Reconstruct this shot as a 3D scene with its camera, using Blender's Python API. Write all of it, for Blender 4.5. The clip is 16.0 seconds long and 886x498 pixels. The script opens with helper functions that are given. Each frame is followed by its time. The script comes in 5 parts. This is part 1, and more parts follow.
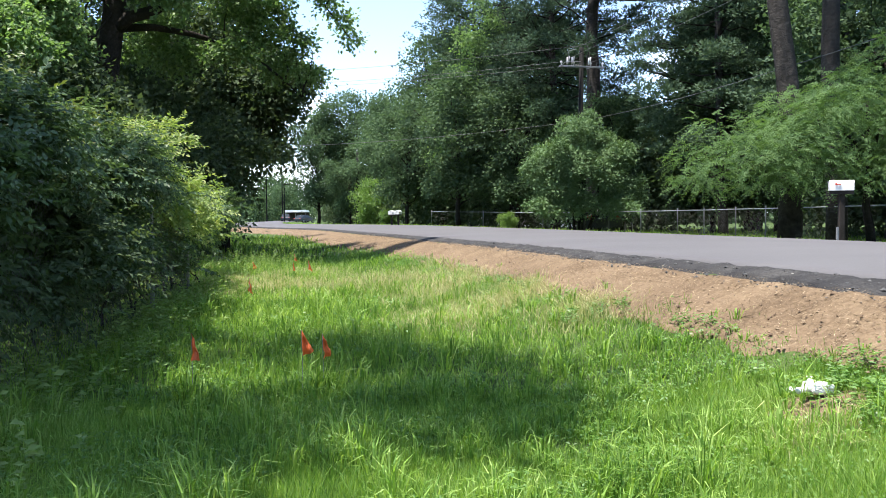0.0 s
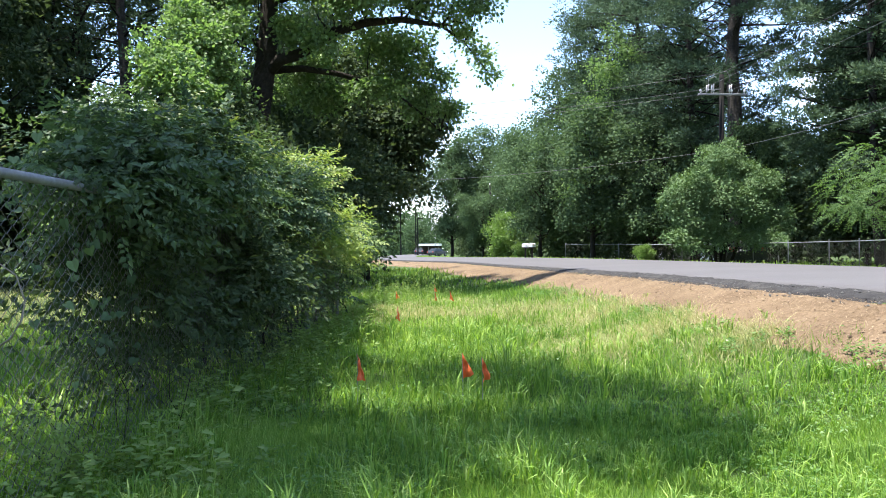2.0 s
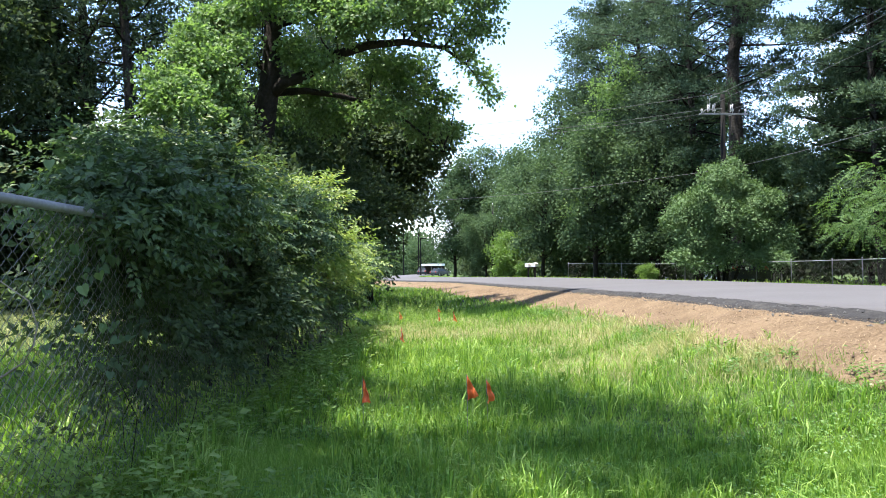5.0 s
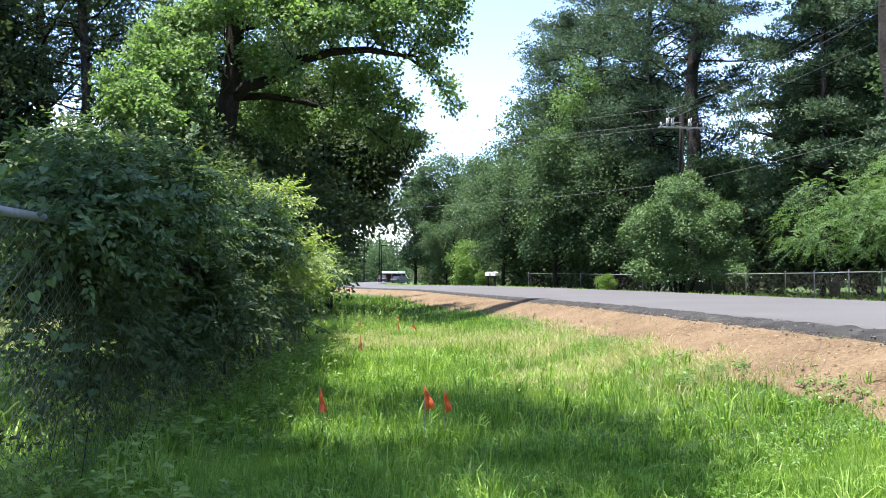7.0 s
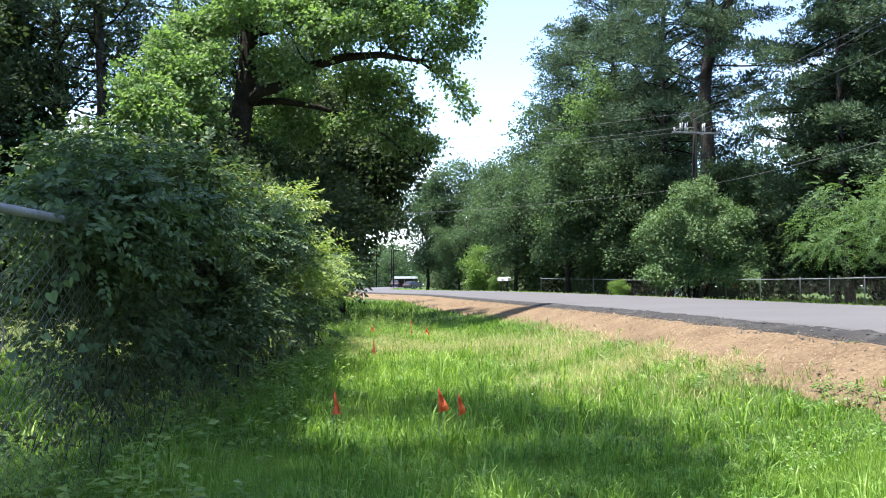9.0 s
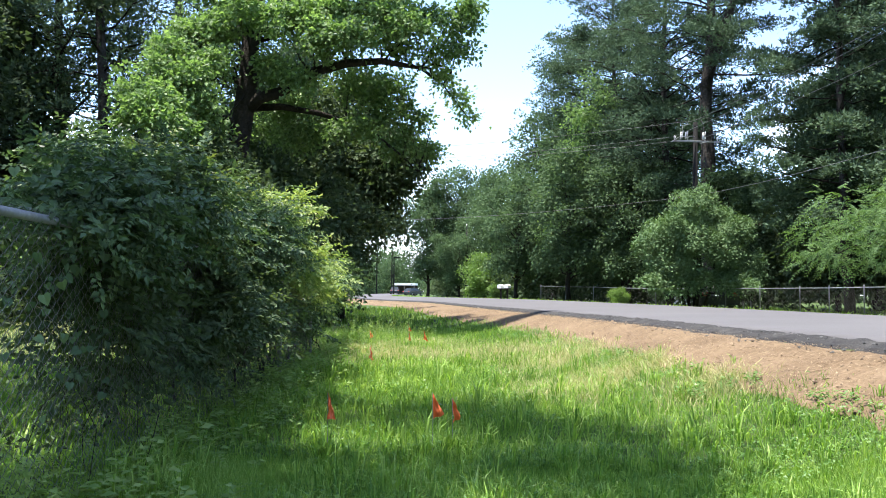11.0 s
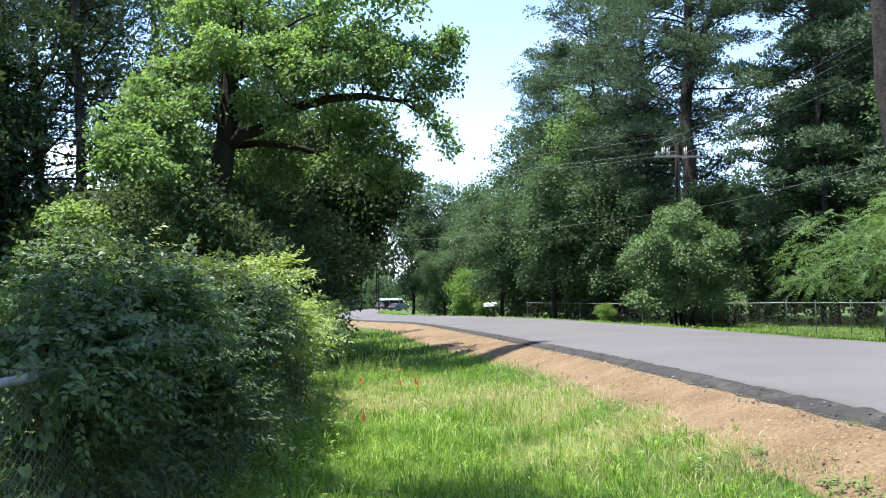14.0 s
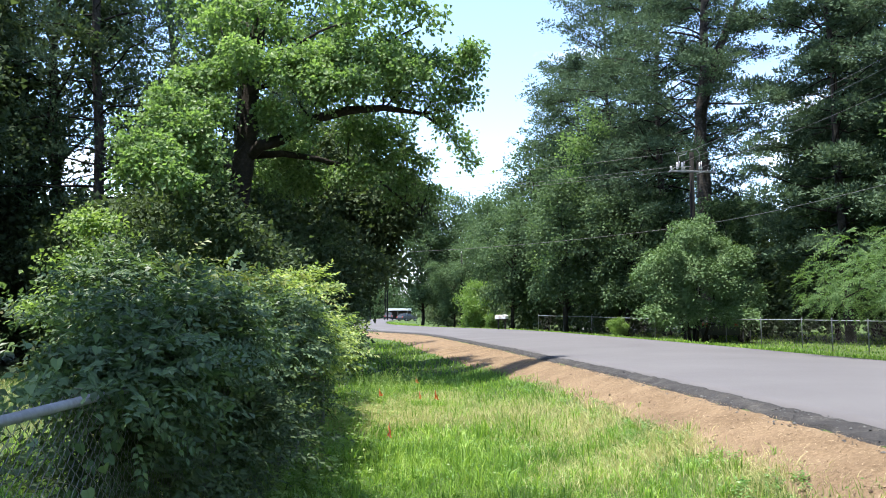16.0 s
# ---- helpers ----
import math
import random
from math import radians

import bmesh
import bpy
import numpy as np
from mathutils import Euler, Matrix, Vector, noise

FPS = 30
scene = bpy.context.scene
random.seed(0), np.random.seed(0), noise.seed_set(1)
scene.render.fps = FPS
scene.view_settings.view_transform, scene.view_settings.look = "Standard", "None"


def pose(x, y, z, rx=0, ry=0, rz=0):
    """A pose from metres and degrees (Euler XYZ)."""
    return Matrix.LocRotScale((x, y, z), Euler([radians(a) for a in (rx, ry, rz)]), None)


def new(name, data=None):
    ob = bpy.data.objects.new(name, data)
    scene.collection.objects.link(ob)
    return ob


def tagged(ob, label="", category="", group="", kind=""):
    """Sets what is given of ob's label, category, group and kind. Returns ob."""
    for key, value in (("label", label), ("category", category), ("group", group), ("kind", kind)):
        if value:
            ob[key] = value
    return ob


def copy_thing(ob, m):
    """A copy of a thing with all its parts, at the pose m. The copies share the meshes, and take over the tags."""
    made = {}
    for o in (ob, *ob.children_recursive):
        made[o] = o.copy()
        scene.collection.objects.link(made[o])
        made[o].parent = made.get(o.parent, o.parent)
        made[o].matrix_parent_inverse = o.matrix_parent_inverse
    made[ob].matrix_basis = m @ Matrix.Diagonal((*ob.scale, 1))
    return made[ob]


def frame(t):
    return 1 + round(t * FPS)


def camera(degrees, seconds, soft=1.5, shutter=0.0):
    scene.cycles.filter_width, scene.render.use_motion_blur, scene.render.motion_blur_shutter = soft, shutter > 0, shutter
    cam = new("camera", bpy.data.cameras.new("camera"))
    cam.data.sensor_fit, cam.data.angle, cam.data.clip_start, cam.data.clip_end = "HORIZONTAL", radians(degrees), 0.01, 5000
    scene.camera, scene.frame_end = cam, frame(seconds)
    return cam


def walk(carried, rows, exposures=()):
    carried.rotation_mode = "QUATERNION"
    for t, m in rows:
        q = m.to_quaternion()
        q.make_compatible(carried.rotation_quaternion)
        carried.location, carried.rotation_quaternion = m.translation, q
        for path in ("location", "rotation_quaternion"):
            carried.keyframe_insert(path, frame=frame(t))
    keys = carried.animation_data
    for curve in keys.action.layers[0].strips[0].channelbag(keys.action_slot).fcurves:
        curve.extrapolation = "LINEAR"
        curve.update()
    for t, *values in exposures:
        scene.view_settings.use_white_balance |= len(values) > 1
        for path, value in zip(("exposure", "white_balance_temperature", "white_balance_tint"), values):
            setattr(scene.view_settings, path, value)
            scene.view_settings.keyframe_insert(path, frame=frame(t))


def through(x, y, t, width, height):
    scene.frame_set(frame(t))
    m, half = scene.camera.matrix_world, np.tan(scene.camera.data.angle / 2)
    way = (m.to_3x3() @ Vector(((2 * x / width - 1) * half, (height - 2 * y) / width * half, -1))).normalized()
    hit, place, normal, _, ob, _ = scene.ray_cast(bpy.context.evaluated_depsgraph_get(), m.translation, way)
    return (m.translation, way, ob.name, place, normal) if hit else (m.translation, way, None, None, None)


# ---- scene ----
cam = camera(54.83, 16.0, soft=0.95)
PATH = [
    (0.0, 0.160, 0.092, 1.074, 87.89, 0.38, -0.00),
    (0.5, 0.081, 0.079, 1.001, 89.04, -1.41, 2.84),
    (1.0, 0.022, 0.062, 1.017, 89.39, -1.11, 6.40),
    (1.5, -0.005, 0.041, 1.023, 90.12, 0.31, 8.33),
    (2.0, -0.001, 0.039, 1.022, 90.21, 0.52, 8.77),
    (2.5, 0.002, 0.043, 1.020, 90.12, 0.12, 8.50),
    (3.0, 0.001, 0.029, 1.025, 90.65, -0.04, 8.34),
    (3.5, 0.000, 0.000, 1.037, 91.31, 0.60, 8.72),
    (4.0, -0.002, -0.001, 1.036, 91.51, 0.79, 9.07),
    (6.5, -0.000, -0.018, 1.038, 91.64, 0.33, 7.35),
    (7.0, 0.008, -0.019, 1.051, 92.05, 0.01, 6.31),
    (7.5, -0.001, -0.023, 1.038, 92.04, -0.14, 6.62),
    (8.0, 0.003, -0.013, 1.035, 92.33, 0.02, 6.45),
    (8.5, -0.002, -0.016, 1.036, 92.51, -0.12, 6.77),
    (9.0, -0.001, -0.019, 1.034, 92.41, -0.10, 7.14),
    (11.5, 0.031, -0.016, 1.016, 92.92, -0.79, 7.14),
    (12.0, 0.040, -0.014, 1.004, 92.44, -1.46, 7.44),
    (12.5, 0.134, 0.067, 1.120, 92.86, -1.28, 7.70),
    (13.0, 0.193, 0.113, 1.425, 92.89, 0.44, 7.72),
    (13.5, 0.139, 0.098, 1.533, 93.84, 1.07, 7.54),
    (14.0, -0.063, 0.125, 1.564, 93.63, 1.20, 6.15),
    (14.5, -0.160, 0.119, 1.591, 92.84, 0.53, 7.44),
    (15.0, -0.152, 0.107, 1.598, 92.35, -0.84, 8.53),
    (15.5, -0.239, 0.140, 1.610, 92.98, -0.33, 8.49),
    (16.0, -0.303, 0.153, 1.622, 94.35, 0.38, 6.64),
]
walk(cam, [(t, pose(*p)) for t, *p in PATH], [(0.0, 1.58), (1.0, 1.7), (2.0, 1.83), (11.0, 1.82), (13.0, 1.74), (16.0, 1.74)])

# ---- light ----
SUN_EL, SUN_AZ = 75.0, -115.0  # degrees above the horizon; clockwise from straight ahead (+y)
to_sun = Vector((math.sin(radians(SUN_AZ)) * math.cos(radians(SUN_EL)), math.cos(radians(SUN_AZ)) * math.cos(radians(SUN_EL)), math.sin(radians(SUN_EL))))
world = bpy.data.worlds.new("world")
scene.world = world
world.use_nodes = True
wn, wl = world.node_tree.nodes, world.node_tree.links
wn.clear()
w_out, w_bg, w_sky = wn.new("ShaderNodeOutputWorld"), wn.new("ShaderNodeBackground"), wn.new("ShaderNodeTexSky")
w_sky.sky_type, w_sky.sun_disc = "NISHITA", False
w_sky.sun_elevation, w_sky.sun_rotation = radians(SUN_EL), radians(SUN_AZ)
w_sky.air_density, w_sky.dust_density, w_sky.ozone_density = 0.8, 0.45, 1.5
w_co, w_map, w_noise, w_ramp, w_mix = (wn.new(k) for k in ("ShaderNodeTexCoord", "ShaderNodeMapping", "ShaderNodeTexNoise", "ShaderNodeValToRGB", "ShaderNodeMix"))
w_map.inputs["Scale"].default_value = (1.0, 1.0, 2.4)
w_map.inputs["Location"].default_value = (0.35, 0.1, 0.2)
w_noise.inputs["Scale"].default_value, w_noise.inputs["Detail"].default_value, w_noise.inputs["Roughness"].default_value = 2.6, 8.0, 0.55
w_ramp.color_ramp.elements[0].position, w_ramp.color_ramp.elements[1].position = 0.49, 0.66
w_mix.data_type = "RGBA"
w_mix.inputs["B"].default_value = (7.6, 8.0, 8.5, 1)
wl.new(w_co.outputs["Generated"], w_map.inputs["Vector"])
wl.new(w_map.outputs["Vector"], w_noise.inputs["Vector"])
w_sep, w_low, w_sum = (wn.new(k) for k in ("ShaderNodeSeparateXYZ", "ShaderNodeMapRange", "ShaderNodeMath"))
for key, v in (("From Min", 0.06), ("From Max", 0.2), ("To Min", 0.12), ("To Max", -0.08)):
    w_low.inputs[key].default_value = v
w_sum.operation = "ADD"
wl.new(w_co.outputs["Generated"], w_sep.inputs[0])
wl.new(w_sep.outputs["Z"], w_low.inputs["Value"])
wl.new(w_noise.outputs["Fac"], w_sum.inputs[0])
wl.new(w_low.outputs["Result"], w_sum.inputs[1])
wl.new(w_sum.outputs[0], w_ramp.inputs["Fac"])
wl.new(w_ramp.outputs["Color"], w_mix.inputs["Factor"])
wl.new(w_sky.outputs["Color"], w_mix.inputs["A"])
wl.new(w_mix.outputs["Result"], w_bg.inputs["Color"])
wl.new(w_bg.outputs["Background"], w_out.inputs["Surface"])
w_bg.inputs["Strength"].default_value = 0.15
sun = new("sun", bpy.data.lights.new("sun", "SUN"))
sun.data.energy, sun.data.angle, sun.data.color = 4.7, radians(0.53), (1.0, 0.95, 0.86)
sun.rotation_euler = to_sun.to_track_quat("Z", "Y").to_euler()

# ---- mesh tools ----
rng = np.random.default_rng(7)


def unit(a):
    return a / np.maximum(np.linalg.norm(a, axis=-1, keepdims=True), 1e-9)


def sphere_dirs(n):
    return unit(rng.normal(size=(n, 3)))


def mesh_of(name, pieces, smooth=False):
    """One mesh from pieces (verts, faces...), each faces array with one count of corners."""
    verts, faces, k = [], [], 0
    for v, *fs in pieces:
        verts.append(np.asarray(v, float))
        for f in fs:
            faces += (np.asarray(f) + k).tolist()
        k += len(v)
    me = bpy.data.meshes.new(name)
    me.from_pydata(np.concatenate(verts).tolist(), [], faces)
    if smooth:
        me.shade_smooth()
    me.update()
    return me


def part(name, pieces, material, parent=None, label="", smooth=False):
    """One mesh object under a thing or a part; pieces may be a finished mesh or a bmesh."""
    if isinstance(pieces, bmesh.types.BMesh):
        me = bpy.data.meshes.new(name)
        pieces.to_mesh(me)
        pieces.free()
    elif isinstance(pieces, bpy.types.Mesh):
        me = pieces
    else:
        me = mesh_of(name, pieces, smooth)
    if material and not me.materials:
        me.materials.append(material)
    ob = new(name, me)
    ob.parent = parent
    if label:
        tagged(ob, label)
    return ob


def tube(points, radii, sides=8):
    """A tapered tube along points."""
    p = np.asarray(points, float)
    r = np.broadcast_to(np.asarray(radii, float), (len(p),))
    t = unit(np.gradient(p, axis=0))
    ref = np.where(np.abs(t[:, 2:3]) > 0.9, np.array([[1.0, 0, 0]]), np.array([[0, 0, 1.0]]))
    a = unit(np.cross(t, ref))
    b = np.cross(t, a)
    ang = np.linspace(0, 2 * np.pi, sides, endpoint=False)
    v = p[:, None] + r[:, None, None] * (np.cos(ang)[None, :, None] * a[:, None] + np.sin(ang)[None, :, None] * b[:, None])
    i = np.arange(len(p) - 1)[:, None] * sides
    j = np.arange(sides)[None]
    f = np.stack([i + j, i + (j + 1) % sides, i + sides + (j + 1) % sides, i + sides + j], -1).reshape(-1, 4)
    caps = np.array([list(range(sides))[::-1], [(len(p) - 1) * sides + q for q in range(sides)]])
    return v.reshape(-1, 3), f, caps


def box(cx, cy, cz, sx, sy, sz):
    v = np.array([(x, y, z) for x in (-1, 1) for y in (-1, 1) for z in (-1, 1)], float) * (sx / 2, sy / 2, sz / 2) + (cx, cy, cz)
    f = np.array([(0, 1, 3, 2), (4, 6, 7, 5), (0, 4, 5, 1), (2, 3, 7, 6), (0, 2, 6, 4), (1, 5, 7, 3)])
    return v, f


def bevelled(bm_size, at, width, segments=2):
    bm = bmesh.new()
    bmesh.ops.create_cube(bm, size=1, matrix=Matrix.Translation(at) @ Matrix.Diagonal((*bm_size, 1)))
    bmesh.ops.bevel(bm, geom=bm.edges[:], offset=width, segments=segments, affect="EDGES", profile=0.6)
    return bm


def wander(a, b, n, amount, sag=0.0):
    """A crooked line from a to b."""
    t = np.linspace(0, 1, n)[:, None]
    p = np.asarray(a, float) * (1 - t) + np.asarray(b, float) * t
    w = np.cumsum(rng.normal(size=(n, 3)), 0) * amount / np.sqrt(n)
    w -= w[:1] * (1 - t) + w[-1:] * t
    p = p + w
    p[:, 2] += sag * 4 * (t * (1 - t))[:, 0]
    return p


def leaf_quads(base, way, up, length, width, fold=0.12, droop=0.15):
    """One folded four-cornered leaf for every base."""
    way, n = unit(way), len(base)
    side = unit(np.cross(way, up))
    nor = np.cross(side, way)
    L, W = (np.broadcast_to(np.asarray(q, float), (n,))[:, None] for q in (length, width))
    mid = base + way * L * 0.45
    v = np.stack([base, mid + side * W / 2 + nor * W * fold, base + way * L - nor * L * droop, mid - side * W / 2 + nor * W * fold], 1)
    return v.reshape(-1, 3), np.arange(4 * n).reshape(n, 4)


def leaf_tris(base, way, up, length, width):
    """One three-cornered leaf for every base, for far crowns."""
    way, n = unit(way), len(base)
    side = unit(np.cross(way, up))
    L, W = (np.broadcast_to(np.asarray(q, float), (n,))[:, None] for q in (length, width))
    mid = base + way * L * 0.3
    v = np.stack([mid + side * W / 2, mid - side * W / 2, base + way * L], 1)
    return v.reshape(-1, 3), np.arange(3 * n).reshape(n, 3)


def clumps(lobes, n, shell=(0.55, 1.0), rough=0.22, under=-1.0):
    """Clump centres and outward ways, near the skin of a union of lumpy ellipsoids (x, y, z, rx, ry, rz)."""
    lo = np.array(lobes, float)
    w = (lo[:, 3] * lo[:, 4] + lo[:, 3] * lo[:, 5] + lo[:, 4] * lo[:, 5])
    pick = rng.choice(len(lo), n, p=w / w.sum())
    d = sphere_dirs(n)
    d[:, 2] = np.where(d[:, 2] < under, -d[:, 2], d[:, 2])
    c, r = lo[pick, :3], lo[pick, 3:]
    k = rng.uniform(shell[0] ** 2, shell[1] ** 2, n) ** 0.5
    wob = np.array([noise.noise(Vector(q) * 2.1 + Vector(p) * 0.37) for q, p in zip(d, c)])
    pos = c + d * r * (k * (1 + rough * 2 * wob))[:, None]
    return pos, unit(d / r)


def boughs(lobes, k, size):
    """Each lobe becomes a shrunken core with k smaller lobes on its upper and outer skin."""
    out = []
    for x, y, z, rx, ry, rz in lobes:
        out.append((x, y, z, rx * 0.62, ry * 0.62, rz * 0.62))
        d = sphere_dirs(k)
        d[:, 2] = np.where(d[:, 2] < -0.35, -d[:, 2], d[:, 2])
        for q in d:
            f, g = rng.uniform(0.5, 1.15), size * rng.uniform(0.4, 1.3)
            out.append((x + q[0] * rx * f, y + q[1] * ry * f, z + q[2] * rz * f, rx * g, ry * g, (0.6 * rz + 0.2 * rx + 0.2 * ry) * g))
    return out


def foliage(lobes, cover, leaf, per=12, sprig=2.8, jitter=0.5, aspect=0.62, droop=0.3, under=-0.45, shell=(0.62, 1.22), thin=0.0, grain=1.1, far=False):
    """Sprigs of leaves over the skin of the lobes; cover: layers of leaf that lie over the skin; thin: the share left open in gaps."""
    lo = np.array(lobes, float)
    area = 4.19 * (lo[:, 3] * lo[:, 4] + lo[:, 3] * lo[:, 5] + lo[:, 4] * lo[:, 5])
    n = max(8, int(cover * area.sum() / (per * leaf**2 * aspect * (0.4 if far else 0.5))))
    pick = rng.choice(len(lo), n, p=area / area.sum())
    d = sphere_dirs(n)
    d[:, 2] = np.where(d[:, 2] < under, -d[:, 2], d[:, 2])
    c, r = lo[pick, :3], lo[pick, 3:]
    pos = c + d * r * rng.uniform(*shell, (n, 1))
    if thin:
        q = np.array([noise.noise(Vector(p) * grain) + 0.5 * noise.noise(Vector(p) * grain * 2.7) for p in pos])
        m = q > np.quantile(q, thin)
        pos, d, r = pos[m], d[m], r[m]
        n = len(pos)
    nor = unit(unit(d / r) * 0.75 + np.array([0, 0, 0.35]) + rng.normal(size=(n, 3)) * 0.25)
    off = rng.normal(size=(n, per, 3)) * leaf * sprig / 2
    off -= nor[:, None] * (off * nor[:, None]).sum(-1, keepdims=True) * 0.7
    base = (pos[:, None] + off).reshape(-1, 3)
    way = unit(unit(off) * 0.7 + d[:, None] * 0.4 + rng.normal(size=off.shape) * 0.45 + np.array([0, 0, -droop])).reshape(-1, 3)
    face = unit(np.repeat(nor, per, 0) + rng.normal(size=(n * per, 3)) * jitter)
    L = leaf * rng.uniform(0.65, 1.25, n * per)
    return leaf_tris(base, way, face, L, L * aspect * 1.15) if far else leaf_quads(base, way, face, L, L * aspect)


def needles(pos, size, per, length, width):
    """Flattened puffs of needle blades; size: the half width of each puff."""
    n = len(pos)
    d = sphere_dirs(n * per)
    d[:, 2] = np.abs(d[:, 2]) * 1.1 - 0.35
    r = np.repeat(size, per)[:, None] * rng.uniform(0.35, 1.0, (n * per, 1))
    base = np.repeat(pos, per, 0) + d * r * np.array([1, 1, 0.7])
    way = unit(d + np.array([0, 0, 0.25]) + rng.normal(size=d.shape) * 0.4)
    L = length * rng.uniform(0.6, 1.2, n * per)
    return leaf_tris(base, way, unit(d * 0.5 + np.array([0, 0, 0.6]) + rng.normal(size=d.shape) * 0.45), L, width * rng.uniform(0.7, 1.3, n * per))


# ---- materials ----
def material(name):
    m = bpy.data.materials.new(name)
    m.use_nodes = True
    nt = m.node_tree
    return m, nt.nodes, nt.links, nt.nodes["Principled BSDF"]


def ramp_node(nodes, stops):
    r = nodes.new("ShaderNodeValToRGB")
    e = r.color_ramp.elements
    while len(e) < len(stops):
        e.new(0.5)
    for q, (at, c) in zip(e, stops):
        q.position, q.color = at, (*c, 1)
    return r


def noise_node(nodes, links, scale, detail=4, rough=0.55, where="Object"):
    co, n = nodes.new("ShaderNodeTexCoord"), nodes.new("ShaderNodeTexNoise")
    n.inputs["Scale"].default_value, n.inputs["Detail"].default_value, n.inputs["Roughness"].default_value = scale, detail, rough
    links.new(co.outputs[where], n.inputs["Vector"])
    return n


def mix_node(nodes, links, a, b, fac, kind="MIX"):
    m = nodes.new("ShaderNodeMix")
    m.data_type, m.blend_type = "RGBA", kind
    for key, v in (("A", a), ("B", b), ("Factor", fac)):
        if isinstance(v, bpy.types.NodeSocket):
            links.new(v, m.inputs[key])
        else:
            m.inputs[key].default_value = v if key == "Factor" else (*v, 1)
    return m.outputs["Result"]


def bump(nodes, links, bsdf, height, strength, distance):
    b = nodes.new("ShaderNodeBump")
    b.inputs["Strength"].default_value, b.inputs["Distance"].default_value = strength, distance
    links.new(height, b.inputs["Height"])
    links.new(b.outputs["Normal"], bsdf.inputs["Normal"])


def leaf_material(name, stops, through=0.4, gloss=0.5, glow=(1.2, 1.3, 0.6), pale=0.14, vary=0.34, shine=0.25):
    """Leaf colours vary leaf by leaf and from bough to bough; light shines through the blades."""
    m, nodes, links, bsdf = material(name)
    geo = nodes.new("ShaderNodeNewGeometry")
    col = ramp_node(nodes, [(at, tuple(q * (1 - pale) + pale * (0.3 * c[0] + 0.6 * c[1] + 0.1 * c[2]) for q in c)) for at, c in stops])
    big = noise_node(nodes, links, 0.9, 3)
    add = nodes.new("ShaderNodeMath")
    add.operation = "MULTIPLY_ADD"
    add.inputs[1].default_value, add.inputs[2].default_value = 0.9, 0.05 - vary / 2
    links.new(big.outputs["Fac"], add.inputs[0])
    mid = nodes.new("ShaderNodeMath")
    mid.operation = "MULTIPLY_ADD"
    mid.inputs[1].default_value = vary
    links.new(geo.outputs["Random Per Island"], mid.inputs[0])
    links.new(add.outputs[0], mid.inputs[2])
    links.new(mid.outputs[0], col.inputs["Fac"])
    links.new(col.outputs["Color"], bsdf.inputs["Base Color"])
    bsdf.inputs["Roughness"].default_value = gloss
    bsdf.inputs["Specular IOR Level"].default_value = shine
    tr, mx = nodes.new("ShaderNodeBsdfTranslucent"), nodes.new("ShaderNodeMixShader")
    tint = mix_node(nodes, links, col.outputs["Color"], glow, 1.0, "MULTIPLY")
    links.new(tint, tr.inputs["Color"])
    mx.inputs[0].default_value = through
    links.new(bsdf.outputs[0], mx.inputs[1])
    links.new(tr.outputs[0], mx.inputs[2])
    links.new(mx.outputs[0], nodes["Material Output"].inputs["Surface"])
    return m


def rough_material(name, stops, fine, coarse, rough=0.9, bump_strength=0.5, bump_dist=0.02, metal=0.0, spread=0.5):
    """Grain at two scales, with relief."""
    m, nodes, links, bsdf = material(name)
    a, b = noise_node(nodes, links, fine, 6, 0.65), noise_node(nodes, links, coarse, 4, 0.6)
    fac = nodes.new("ShaderNodeMix")
    fac.data_type = "FLOAT"
    fac.inputs["Factor"].default_value = spread
    links.new(a.outputs["Fac"], fac.inputs["A"])
    links.new(b.outputs["Fac"], fac.inputs["B"])
    col = ramp_node(nodes, stops)
    links.new(fac.outputs["Result"], col.inputs["Fac"])
    links.new(col.outputs["Color"], bsdf.inputs["Base Color"])
    bsdf.inputs["Roughness"].default_value, bsdf.inputs["Metallic"].default_value = rough, metal
    bsdf.inputs["Specular IOR Level"].default_value = 0.15 if rough > 0.8 else 0.5
    bump(nodes, links, bsdf, a.outputs["Fac"], bump_strength, bump_dist)
    return m


def island_material(name, stops, rough=0.9, metal=0.0):
    """Small loose bits, each with its own shade."""
    m, nodes, links, bsdf = material(name)
    geo, col = nodes.new("ShaderNodeNewGeometry"), ramp_node(nodes, stops)
    links.new(geo.outputs["Random Per Island"], col.inputs["Fac"])
    links.new(col.outputs["Color"], bsdf.inputs["Base Color"])
    bsdf.inputs["Roughness"].default_value, bsdf.inputs["Metallic"].default_value = rough, metal
    return m


M_ASPHALT = rough_material("asphalt", [(0.3, (0.073, 0.07, 0.075)), (0.5, (0.09, 0.087, 0.093)), (0.75, (0.11, 0.107, 0.112))], 55, 0.35, 0.85, 0.25, 0.006, spread=0.6)
M_MILLINGS = rough_material("loose_asphalt", [(0.3, (0.012, 0.012, 0.014)), (0.5, (0.032, 0.031, 0.032)), (0.72, (0.085, 0.08, 0.075))], 60, 3.0, 0.9, 0.8, 0.015)
M_DIRT = rough_material("bare_dirt", [(0.28, (0.05, 0.033, 0.02)), (0.45, (0.115, 0.08, 0.05)), (0.6, (0.17, 0.122, 0.078)), (0.8, (0.25, 0.195, 0.13))], 26, 1.6, 0.95, 0.7, 0.02)
M_SOIL = rough_material("grassy_soil", [(0.25, (0.022, 0.032, 0.01)), (0.5, (0.045, 0.075, 0.02)), (0.75, (0.095, 0.13, 0.04))], 30, 0.7, 0.95, 0.8, 0.05)
